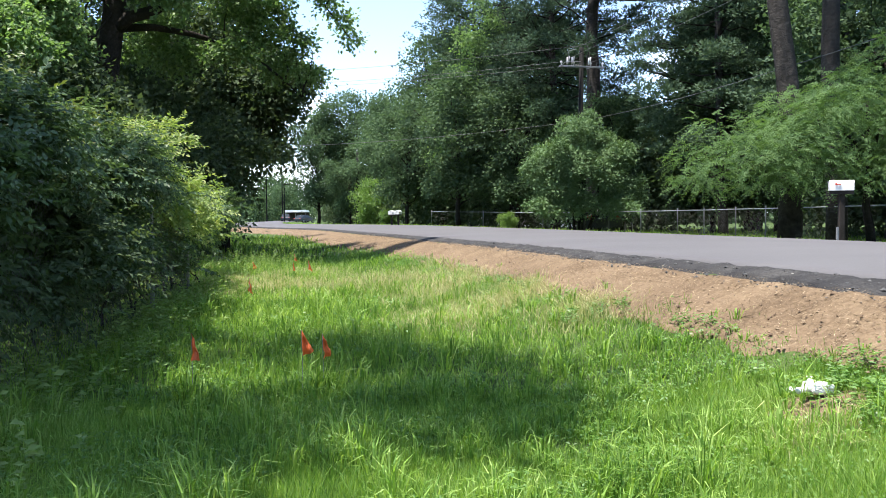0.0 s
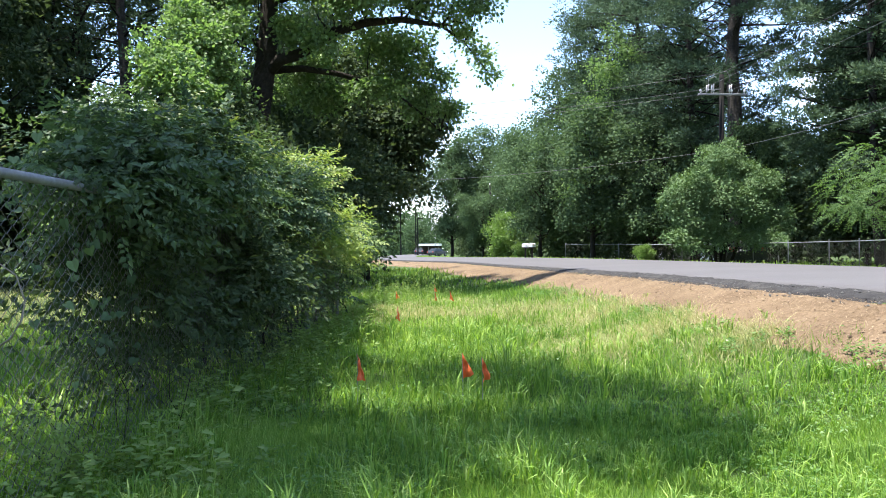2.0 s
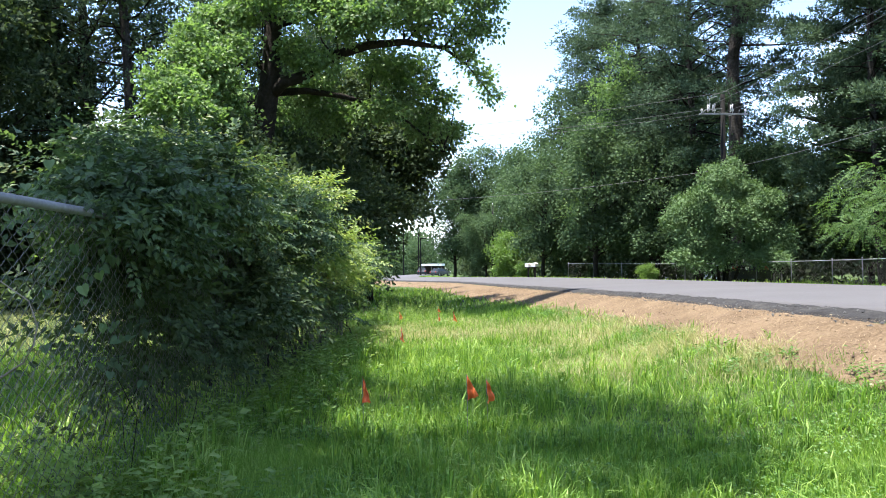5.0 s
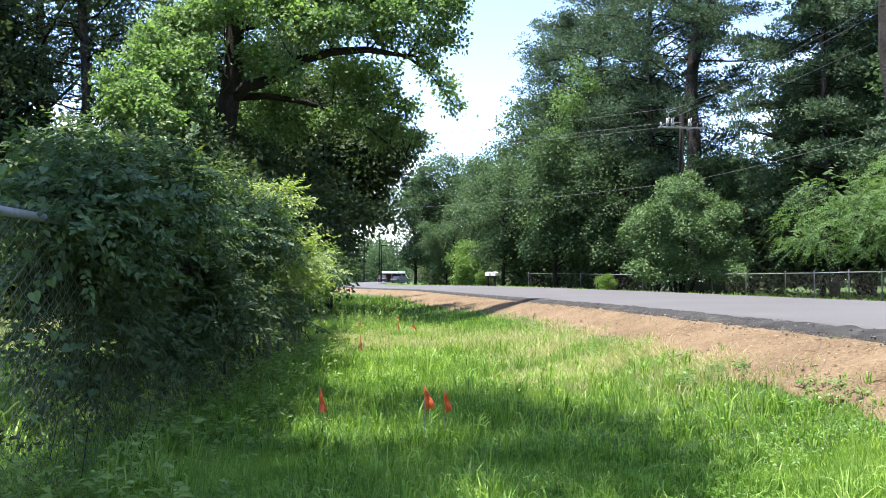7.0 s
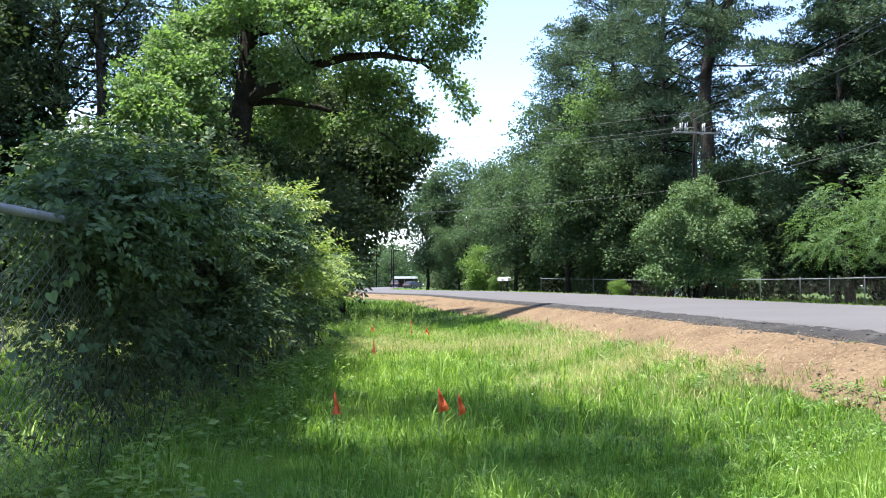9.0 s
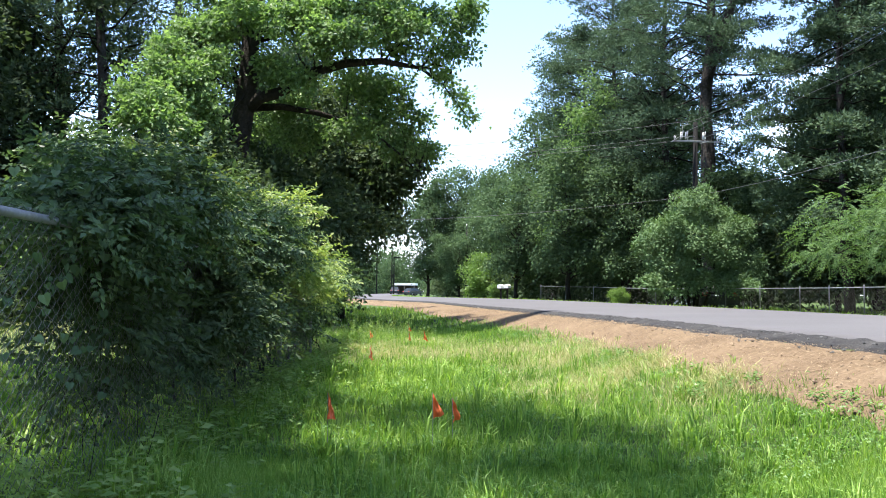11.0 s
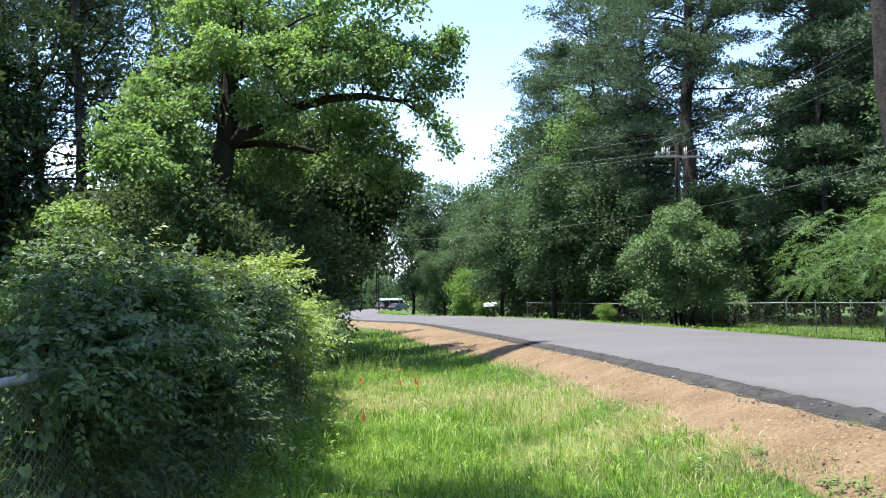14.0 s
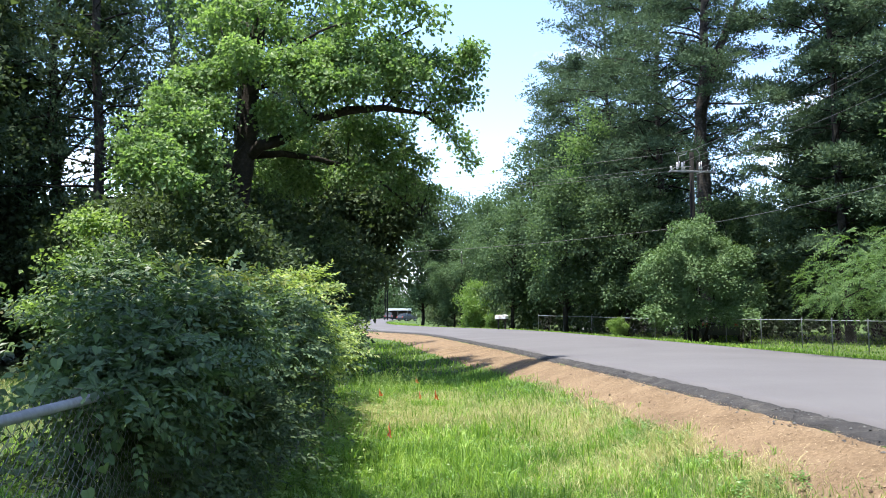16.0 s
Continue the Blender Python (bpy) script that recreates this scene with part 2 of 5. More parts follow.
M_CRUMB = island_material("asphalt_crumbs", [(0, (0.015, 0.015, 0.017)), (0.6, (0.05, 0.05, 0.052)), (0.99, (0.1, 0.1, 0.1)), (1, (0.2, 0.195, 0.18))])
M_CLOD = island_material("dirt_clods", [(0, (0.05, 0.03, 0.018)), (0.5, (0.13, 0.085, 0.052)), (1, (0.24, 0.175, 0.115))])
M_STRAW = island_material("straw", [(0, (0.13, 0.09, 0.052)), (0.55, (0.24, 0.175, 0.108)), (1, (0.42, 0.335, 0.22))])
M_GRASS = leaf_material("grass_blades", [(0.0, (0.042, 0.1, 0.02)), (0.3, (0.112, 0.22, 0.042)), (0.6, (0.212, 0.34, 0.068)), (0.95, (0.42, 0.53, 0.2))], 0.5, 0.5, (1.25, 1.3, 0.55), 0.0, 0.6, 0.2)
M_DRYGRASS = leaf_material("dry_grass", [(0.0, (0.24, 0.3, 0.07)), (0.5, (0.4, 0.4, 0.15)), (1.0, (0.55, 0.5, 0.26))], 0.35, 0.6, (1.1, 1.05, 0.8))
M_CLOVER = leaf_material("ditch_leaves", [(0.0, (0.04, 0.11, 0.02)), (0.5, (0.11, 0.23, 0.045)), (1.0, (0.27, 0.4, 0.11))], 0.4, 0.4)
M_WEED = leaf_material("weed_leaves", [(0.0, (0.08, 0.16, 0.035)), (0.5, (0.2, 0.31, 0.075)), (1.0, (0.38, 0.45, 0.15))], 0.45, 0.5, shine=0.2)
M_SHRUB = leaf_material("shrub_leaves", [(0.0, (0.022, 0.046, 0.022)), (0.45, (0.062, 0.112, 0.05)), (0.8, (0.13, 0.2, 0.08)), (1.0, (0.22, 0.28, 0.11))], 0.36, 0.46, shine=0.24, vary=0.45)
# shrub leaves with sunlight put into the colour; the last stop is orange tips
M_SHRUB_LIT = leaf_material("sunlit_shrub_leaves", [(0.0, (0.085, 0.15, 0.04)), (0.45, (0.2, 0.285, 0.075)), (0.75, (0.34, 0.38, 0.12)), (1.0, (0.55, 0.36, 0.16))], 0.42, 0.5, vary=0.5)
M_OLIVE = leaf_material("olive_shrub_leaves", [(0.0, (0.05, 0.08, 0.02)), (0.5, (0.12, 0.16, 0.035)), (0.9, (0.25, 0.2, 0.06)), (1.0, (0.32, 0.16, 0.07))], 0.35, 0.45)
M_GUM = leaf_material("broad_leaves", [(0.0, (0.042, 0.08, 0.03)), (0.4, (0.115, 0.195, 0.066)), (0.8, (0.215, 0.325, 0.115)), (1.0, (0.32, 0.41, 0.18))], 0.48, 0.5, (1.15, 1.3, 0.65), pale=0.12, vary=0.45)
M_MAPLE = leaf_material("pale_broad_leaves", [(0.0, (0.085, 0.155, 0.045)), (0.5, (0.165, 0.265, 0.075)), (1.0, (0.28, 0.37, 0.13))], 0.45, 0.5)
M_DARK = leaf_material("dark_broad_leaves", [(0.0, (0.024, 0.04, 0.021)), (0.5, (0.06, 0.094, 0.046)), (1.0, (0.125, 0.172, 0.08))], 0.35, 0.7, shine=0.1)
M_HARD = leaf_material("woodland_leaves", [(0.0, (0.026, 0.05, 0.026)), (0.5, (0.066, 0.116, 0.054)), (1.0, (0.16, 0.245, 0.098))], 0.34, 0.75, (1.1, 1.2, 0.75), shine=0.08, vary=0.28)
M_NEEDLE = leaf_material("pine_needles", [(0.0, (0.03, 0.054, 0.034)), (0.5, (0.064, 0.11, 0.064)), (1.0, (0.125, 0.19, 0.1))], 0.25, 0.75, (1.1, 1.15, 0.85), shine=0.06, vary=0.25)
M_CRAPE = leaf_material("glossy_leaves", [(0.0, (0.045, 0.09, 0.035)), (0.5, (0.095, 0.172, 0.065)), (1.0, (0.19, 0.285, 0.11))], 0.22, 0.68, shine=0.2, vary=0.22)
M_MIMOSA = leaf_material("feathery_leaves", [(0.0, (0.05, 0.1, 0.035)), (0.5, (0.1, 0.185, 0.06)), (1.0, (0.17, 0.27, 0.09))], 0.4, 0.6, shine=0.18, vary=0.22)
M_VINE = leaf_material("vine_leaves", [(0.0, (0.06, 0.125, 0.022)), (0.5, (0.115, 0.21, 0.036)), (1.0, (0.19, 0.29, 0.06))], 0.4, 0.4)
M_BARK = rough_material("bark", [(0.3, (0.010, 0.009, 0.008)), (0.55, (0.028, 0.024, 0.02)), (0.8, (0.07, 0.062, 0.054))], 16, 3, 0.92, 1.0, 0.05)
M_PINEBARK = rough_material("pine_bark", [(0.3, (0.016, 0.014, 0.013)), (0.55, (0.05, 0.044, 0.04)), (0.8, (0.13, 0.118, 0.108))], 9, 2.2, 0.92, 1.0, 0.06)
M_TWIG = rough_material("dead_twig", [(0.3, (0.12, 0.10, 0.085)), (0.7, (0.30, 0.26, 0.22))], 30, 4, 0.9, 0.5, 0.01)
M_GALV = rough_material("galvanized_steel", [(0.3, (0.16, 0.165, 0.175)), (0.7, (0.27, 0.28, 0.295))], 40, 5, 0.6, 0.15, 0.002, 0.3)
M_WIRE = rough_material("weathered_wire", [(0.3, (0.06, 0.06, 0.058)), (0.7, (0.14, 0.138, 0.13))], 30, 5, 0.7, 0.1, 0.001, 0.2)
M_POLE = rough_material("creosote_wood", [(0.3, (0.004, 0.004, 0.004)), (0.7, (0.011, 0.011, 0.011))], 25, 3, 0.85, 0.5, 0.01)
M_CABLE = rough_material("cable", [(0.3, (0.07, 0.07, 0.075)), (0.7, (0.13, 0.13, 0.135))], 10, 2, 0.5, 0.1, 0.001, 0.3)
M_CERAMIC = rough_material("glazed_grey", [(0.3, (0.45, 0.46, 0.48)), (0.7, (0.6, 0.6, 0.62))], 8, 2, 0.3, 0.1, 0.001)
M_ORANGE = rough_material("orange_vinyl", [(0.3, (0.66, 0.10, 0.02)), (0.7, (0.84, 0.165, 0.035))], 30, 8, 0.45, 0.3, 0.004)
M_WHITE = rough_material("white_paint", [(0.3, (0.62, 0.62, 0.60)), (0.6, (0.78, 0.78, 0.77)), (0.8, (0.84, 0.84, 0.83))], 20, 4, 0.45, 0.15, 0.002)
M_RED = rough_material("red_plastic", [(0.3, (0.35, 0.03, 0.02)), (0.7, (0.5, 0.05, 0.03))], 20, 4, 0.5, 0.1, 0.001)
M_POSTWOOD = rough_material("dark_post_wood", [(0.3, (0.018, 0.015, 0.013)), (0.7, (0.05, 0.042, 0.036))], 30, 3, 0.85, 0.6, 0.008)
M_PLASTIC = rough_material("white_plastic", [(0.3, (0.7, 0.7, 0.69)), (0.7, (0.83, 0.83, 0.82))], 12, 3, 0.4, 0.3, 0.01)
M_SIDING = rough_material("pale_siding", [(0.3, (0.5, 0.5, 0.5)), (0.7, (0.68, 0.68, 0.68))], 10, 1, 0.7, 0.2, 0.004)
M_ROOF = rough_material("grey_roof", [(0.3, (0.12, 0.11, 0.10)), (0.7, (0.22, 0.2, 0.19))], 20, 2, 0.85, 0.4, 0.01)
M_CARDARK = rough_material("dark_car_paint", [(0.3, (0.03, 0.035, 0.045)), (0.7, (0.05, 0.055, 0.065))], 2, 1, 0.25, 0.0, 0.001)
M_CARGREY = rough_material("grey_car_paint", [(0.3, (0.07, 0.073, 0.08)), (0.7, (0.1, 0.103, 0.11))], 2, 1, 0.25, 0.0, 0.001, 0.3)
M_GLASS = rough_material("dark_glass", [(0.3, (0.015, 0.018, 0.02)), (0.7, (0.03, 0.034, 0.036))], 2, 1, 0.08, 0.0, 0.001)
M_TYRE = rough_material("tyre_rubber", [(0.3, (0.012, 0.012, 0.012)), (0.7, (0.03, 0.03, 0.03))], 30, 4, 0.85, 0.3, 0.002)

# ---- the lie of the land ----
CENTRE = [(14.0, -60), (9.6, -22), (6.75, 0), (5.33, 8.05), (3.97, 15.83), (2.89, 21.2), (0.67, 32.06), (-4.29, 51.3), (-11.1, 66.2), (-18.5, 88), (-24.5, 115), (-31, 155), (-38, 205), (-46, 270), (-52, 340)]
HALF = 2.95


def spline(points, step):
    p = np.array(points, float)
    p = np.vstack([2 * p[0] - p[1], p, 2 * p[-1] - p[-2]])
    out = []
    for a, b, c, d in zip(p, p[1:], p[2:], p[3:]):
        n = max(2, int(np.linalg.norm(c - b) / step))
        t = np.linspace(0, 1, n, endpoint=False)[:, None]
        out.append(0.5 * (2 * b + (c - a) * t + (2 * a - 5 * b + 4 * c - d) * t**2 + (3 * b - a - 3 * c + d) * t**3))
    return np.vstack(out + [p[-2:-1]])


LINE = spline(CENTRE, 0.6)
WAY = unit(np.gradient(LINE, axis=0))
LEFT = np.stack([-WAY[:, 1], WAY[:, 0]], 1)


def edge_heights(y):
    """Heights of the road's near and far edges."""
    near = np.interp(y, [-60, 7, 15, 20, 25, 31, 40, 60, 100], [0.68, 0.68, 0.64, 0.60, 0.56, 0.52, 0.48, 0.45, 0.48])
    far = np.interp(y, [-60, 60, 100], [0.65, 0.62, 0.50])
    return near, far


def bank_width(y):
    return np.interp(y, [-60, 4.5, 8, 15, 20, 26, 33, 60], [0.72, 0.74, 0.92, 1.0, 1.25, 1.7, 2.05, 2.2])


def road_frame(x, y):
    """For places: their distance to the left of the road's near edge, and the y of the road there."""
    p = np.stack([np.ravel(x), np.ravel(y)], 1)
    s, yy = np.empty(len(p)), np.empty(len(p))
    for k in range(0, len(p), 20000):
        q = p[k:k + 20000]
        i = ((q[:, None] - LINE[None]) ** 2).sum(-1).argmin(1)
        s[k:k + 20000] = ((q - LINE[i]) * LEFT[i]).sum(1) - HALF
        yy[k:k + 20000] = LINE[i, 1]
    return s.reshape(np.shape(x)), yy.reshape(np.shape(x))


def land(x, y):
    """Height of the ground."""
    x, y = np.asarray(x, float), np.asarray(y, float)
    s, yy = road_frame(x, y)
    near, far = edge_heights(yy)
    bw = bank_width(yy)
    low = 0.03
    left = np.select([s < 0.35, s < bw, s < bw + 1.3, s < bw + 3.0], [
        near - 0.03 - 0.2 * s, near - 0.10 - (s - 0.35) / (bw - 0.35) * 0.24,
        near - 0.34 + (low + 0.34 - near) * np.sin(np.clip((s - bw) / 1.3, 0, 1) * np.pi / 2), low + 0 * s], low + np.clip((s - bw - 3.0) / 3, 0, 1) * 0.1)
    q = -2 * HALF - s
    road = near + (far - near) * np.clip(-s / (2 * HALF), 0, 1) - 0.07
    right = far - 0.03 - np.clip(q / 5.0, 0, 1) * 0.42
    z = np.where(s > 0, left, np.where(q < 0, road, right))
    return z


def land_at(x, y):
    return float(land(np.array([x]), np.array([y]))[0])


def grid_mesh(xs, ys):
    gx, gy = np.meshgrid(xs, ys)
    n, m = gx.shape
    i = np.arange(n - 1)[:, None] * m + np.arange(m - 1)[None]
    f = np.stack([i, i + 1, i + m + 1, i + m], -1).reshape(-1, 4)
    return gx, gy, f


def ways(*parts):
    return np.unique(np.concatenate([np.arange(a, b, c) for a, b, c in parts]))


gx, gy, gf = grid_mesh(ways((-900, -100, 50), (-100, -24, 4), (-24, -8, 0.8), (-8, 8, 0.25), (8, 20, 1.0), (20, 100, 5), (100, 901, 50)),
                       ways((-300, -40, 20), (-40, -4, 1.5), (-4, 26, 0.3), (26, 60, 0.8), (60, 120, 2.5), (120, 400, 12), (400, 1501, 100)))
gz = land(gx, gy)
hum = np.array([noise.noise(Vector((a * 0.9, b * 0.9, 0))) + 0.5 * noise.noise(Vector((a * 3, b * 3, 4))) for a, b in zip(gx.ravel(), gy.ravel())]).reshape(gx.shape)
gs, gyy = road_frame(gx, gy)
gz += np.where((gs > 0.3) | (gs < -6.4), 0.022 * hum, 0)
ground = part("ground", [(np.stack([gx, gy, gz], -1).reshape(-1, 3), gf)], M_SOIL, smooth=True)
tagged(ground, "grassy ground with a shallow roadside ditch", "ground", kind="structure")


def strip(name, offsets, lift, mat, rough, y0=-50.0, y1=330.0, fixed=False):
    """A band that follows the road; offsets: metres left of the near edge, by road y."""
    keep = (LINE[:, 1] >= y0) & (LINE[:, 1] <= y1)
    c, lf = LINE[keep], LEFT[keep]
    fine = np.linspace(0, len(c) - 1, int(len(c) * 5) if rough else len(c))
    k = np.arange(len(c))
    c = np.stack([np.interp(fine, k, c[:, 0]), np.interp(fine, k, c[:, 1])], 1)
    lf = np.stack([np.interp(fine, k, lf[:, 0]), np.interp(fine, k, lf[:, 1])], 1)
    s = offsets(c[:, 1])
    n, m = s.shape
    px = c[:, None, 0] + lf[:, None, 0] * (HALF + s)
    py = c[:, None, 1] + lf[:, None, 1] * (HALF + s)
    if fixed:
        near, far = edge_heights(c[:, 1])
        u = -s / (2 * HALF)
        pz = near[:, None] + (far - near)[:, None] * u + 0.06 * (4 * u * (1 - u))
        pz[:, 0] -= 0.12
        pz[:, -1] -= 0.12
    else:
        pz = land(px, py) + lift
        w = np.array([noise.noise(Vector((a * 5, b * 5, 1))) + 0.6 * noise.noise(Vector((a * 14, b * 14, 2))) for a, b in zip(px.ravel(), py.ravel())]).reshape(px.shape)
        pz += w * rough
        pz[:, 0] -= 0.05
        pz[:, -1] -= 0.06
    i = np.arange(n - 1)[:, None] * m + np.arange(m - 1)[None]
    f = np.stack([i, i + m, i + m + 1, i + 1], -1).reshape(-1, 4)
    return part(name, [(np.stack([px, py, pz], -1).reshape(-1, 3), f)], mat, smooth=True)


road = strip("road", lambda y: np.tile(np.array([0.012, 0.0, -0.3, -1.2, -2.2, -2.95, -3.7, -4.7, -5.6, -5.9, -5.912]), (len(y), 1)), 0, M_ASPHALT, 0, fixed=True)
tagged(road, "freshly paved grey asphalt country road without markings", "road", kind="structure")


def wavy(y, scale, seed):
    return np.array([noise.noise(Vector((0.0, v * scale, seed))) for v in y])


def shoulder_offsets(y):
    w = 0.31 + 0.07 * wavy(y, 0.5, 3) + 0.10 * wavy(y, 3.0, 9) + 0.06 * wavy(y, 8.0, 2)
    return -0.02 + w[:, None] * np.linspace(0, 1, 9)[None]


def bank_offsets(y):
    a = 0.26 + 0.04 * wavy(y, 2.0, 5)
    b = bank_width(y) + 0.16 + 0.16 * wavy(y, 0.7, 6) + 0.08 * wavy(y, 3.0, 8)
    return a[:, None] + (b - a)[:, None] * np.linspace(0, 1, 18)[None]


bank = strip("dirt_bank", bank_offsets, 0.025, M_DIRT, 0.014, -12, 75)
tagged(bank, "bare tan dirt bank sloping down from the road", "dirt bank", kind="structure")
shoulder = strip("road_shoulder", shoulder_offsets, 0.034, M_MILLINGS, 0.02, -12, 75)
tagged(shoulder, "crumbly black asphalt shoulder along the road edge", "road shoulder", kind="structure")


def along_bank(n, lo, hi, y0=-5.0, y1=34.0, power=2.0):
    """Places on the bank, more of them near the start."""
    y = y0 + (y1 - y0) * rng.uniform(0, 1, n) ** power
    i = np.clip(np.searchsorted(LINE[:, 1], y), 0, len(LINE) - 1)
    s = lo(y) + (hi(y) - lo(y)) * rng.uniform(0, 1, n)
    p = LINE[i] + LEFT[i] * (HALF + s)[:, None] + WAY[i] * rng.uniform(-0.3, 0.3, n)[:, None]
    return p[:, 0], p[:, 1]


def pebbles(x, y, size, lift):
    """Small uneven lumps, eight-sided."""
    n = len(x)
    oc = np.array([(1, 0, 0), (0, 1, 0), (-1, 0, 0), (0, -1, 0), (0, 0, 1), (0, 0, -0.5)], float)
    v = oc[None] * (size[:, None, None] * rng.uniform(0.6, 1.3, (n, 6, 1)))
    a = rng.uniform(0, 6.28, n)
    c, s_ = np.cos(a)[:, None], np.sin(a)[:, None]
    v = np.stack([v[..., 0] * c - v[..., 1] * s_, v[..., 0] * s_ + v[..., 1] * c, v[..., 2] * 0.7], -1)
    v += np.stack([x, y, land(x, y) + lift], 1)[:, None]
    t = np.array([(0, 1, 4), (1, 2, 4), (2, 3, 4), (3, 0, 4), (1, 0, 5), (2, 1, 5), (3, 2, 5), (0, 3, 5)])
    return v.reshape(-1, 3), (np.arange(n)[:, None, None] * 6 + t[None]).reshape(-1, 3)


px_, py_ = along_bank(6000, lambda y: 0 * y + 0.0, lambda y: 0 * y + 0.42)
tagged(part("asphalt_crumbs", [pebbles(px_, py_, rng.gamma(1.6, 0.0032, 6000) + 0.002, 0.034)], M_CRUMB), "loose black asphalt crumbs on the road shoulder", "gravel", kind="stuff")
px_, py_ = along_bank(9000, lambda y: 0 * y + 0.3, lambda y: bank_width(y) + 0.15)
tagged(part("dirt_clods", [pebbles(px_, py_, rng.gamma(1.3, 0.0034, 9000) + 0.002, 0.027)], M_CLOD), "small brown clods on the dirt bank", "dirt clods", kind="stuff")
px_, py_ = along_bank(40000, lambda y: 0 * y + 0.3, lambda y: bank_width(y) + 0.1)
a_ = rng.uniform(0, 6.28, 40000)
straw_base = np.stack([px_, py_, land(px_, py_) + 0.04 + rng.uniform(0, 0.012, 40000)], 1)
straw_way = np.stack([np.cos(a_), np.sin(a_), rng.normal(0, 0.22, 40000)], 1)
tagged(part("straw", [leaf_quads(straw_base, straw_way, np.array([[0.1, 0.1, 1.0]]) + rng.normal(0, 0.3, (40000, 3)), rng.uniform(0.012, 0.042, 40000), 0.0032)], M_STRAW), "scattered pale straw on the dirt bank", "straw", kind="stuff")

# ---- grass ----
FX, FY, FK = -1.97, 2.9, -0.15  # the near fence: x = FX + FK * (y - FY)


def fence_x(y):
    return FX + FK * (np.asarray(y, float) - FY)


def blades(x, y, height, width, lean=0.5):
    """Bent three-cornered blades of grass."""
    n = len(x)
    a = rng.uniform(0, 6.28, n)
    side = np.stack([np.cos(a), np.sin(a), 0 * a], 1)
    b = rng.uniform(0, 6.28, n)
    tip = np.stack([np.cos(b), np.sin(b), 0 * b], 1) * (np.abs(rng.normal(0, lean, n)) * height)[:, None]
    base = np.stack([x, y, land(x, y) - 0.01], 1)
    up = np.array([0, 0, 1.0]) * height[:, None]
    w = side * width[:, None] / 2
    mid = base + up * 0.58 + tip * 0.33
    end = base + up * 0.97 + tip
    v = np.stack([base - w, base + w, mid + w * 0.8, mid - w * 0.8, end], 1).reshape(-1, 3)
    k = np.arange(n)[:, None] * 5
    return v, k + np.array([[0, 1, 2, 3]]), k + np.array([[3, 2, 4]])


def scatter(n, d0, d1, a0=-39.0, a1=31.0, power=1.0):
    """Places round the walk's start, between two distances and two bearings."""
    d = np.sqrt(rng.uniform(0, 1, n) ** power * (d1**2 - d0**2) + d0**2)
    a = np.radians(rng.uniform(a0, a1, n))
    return d * np.sin(a), d * np.cos(a)


def on_verge(x, y, soft=0.12):
    s, yy = road_frame(x, y)
    lim = bank_width(yy) + 0.14 * np.array([noise.noise(Vector((a * 1.5, b * 1.5, 7))) for a, b in zip(x, y)])
    return (s > lim + rng.normal(0, soft, len(x)) + 0.05)


def patch(x, y, scale, seed):
    return np.array([noise.noise(Vector((a * scale, b * scale, seed))) for a, b in zip(x, y)])


def short_blades(x, y, height, width):
    """Short leaning blades, three corners each."""
    n = len(x)
    a, b = rng.uniform(0, 6.28, n), rng.uniform(0, 6.28, n)
    side = np.stack([np.cos(a), np.sin(a), 0 * a], 1) * width[:, None] / 2
    base = np.stack([x, y, land(x, y) - 0.008], 1)
    end = base + np.stack([np.cos(b), np.sin(b), 0 * b], 1) * (np.abs(rng.normal(0, 0.55, n)) * height)[:, None] + np.array([0, 0, 1.0]) * height[:, None]
    return np.stack([base - side, base + side, end], 1).reshape(-1, 3), np.arange(3 * n).reshape(n, 3)


BAG = (1.88, 3.95)


def blade_places(n, d0, d1):
    x, y = scatter(n, d0, d1, -38 if d0 < 10 else -24, 31 if d0 < 8 else 16)
    ok = on_verge(x, y)
    x, y = x[ok], y[ok]
    s_k, y_k = road_frame(x, y)
    bare = np.hypot((x - BAG[0]) / 0.26, (y - BAG[1]) / 0.36) > rng.uniform(0.25, 1.05, len(x))
    x, y, s_k, y_k = x[bare], y[bare], s_k[bare], y_k[bare]
    grow = patch(x, y, 0.8, 11) + 0.6 * patch(x, y, 3.5, 5) + np.clip((s_k - bank_width(y_k)) / 0.9, 0, 1) * 0.5 - 0.5
    return x, y, np.clip(1 + 0.6 * grow, 0.35, 2) * np.clip(rng.gamma(6, 1 / 6, len(x)), 0.4, 1.9)


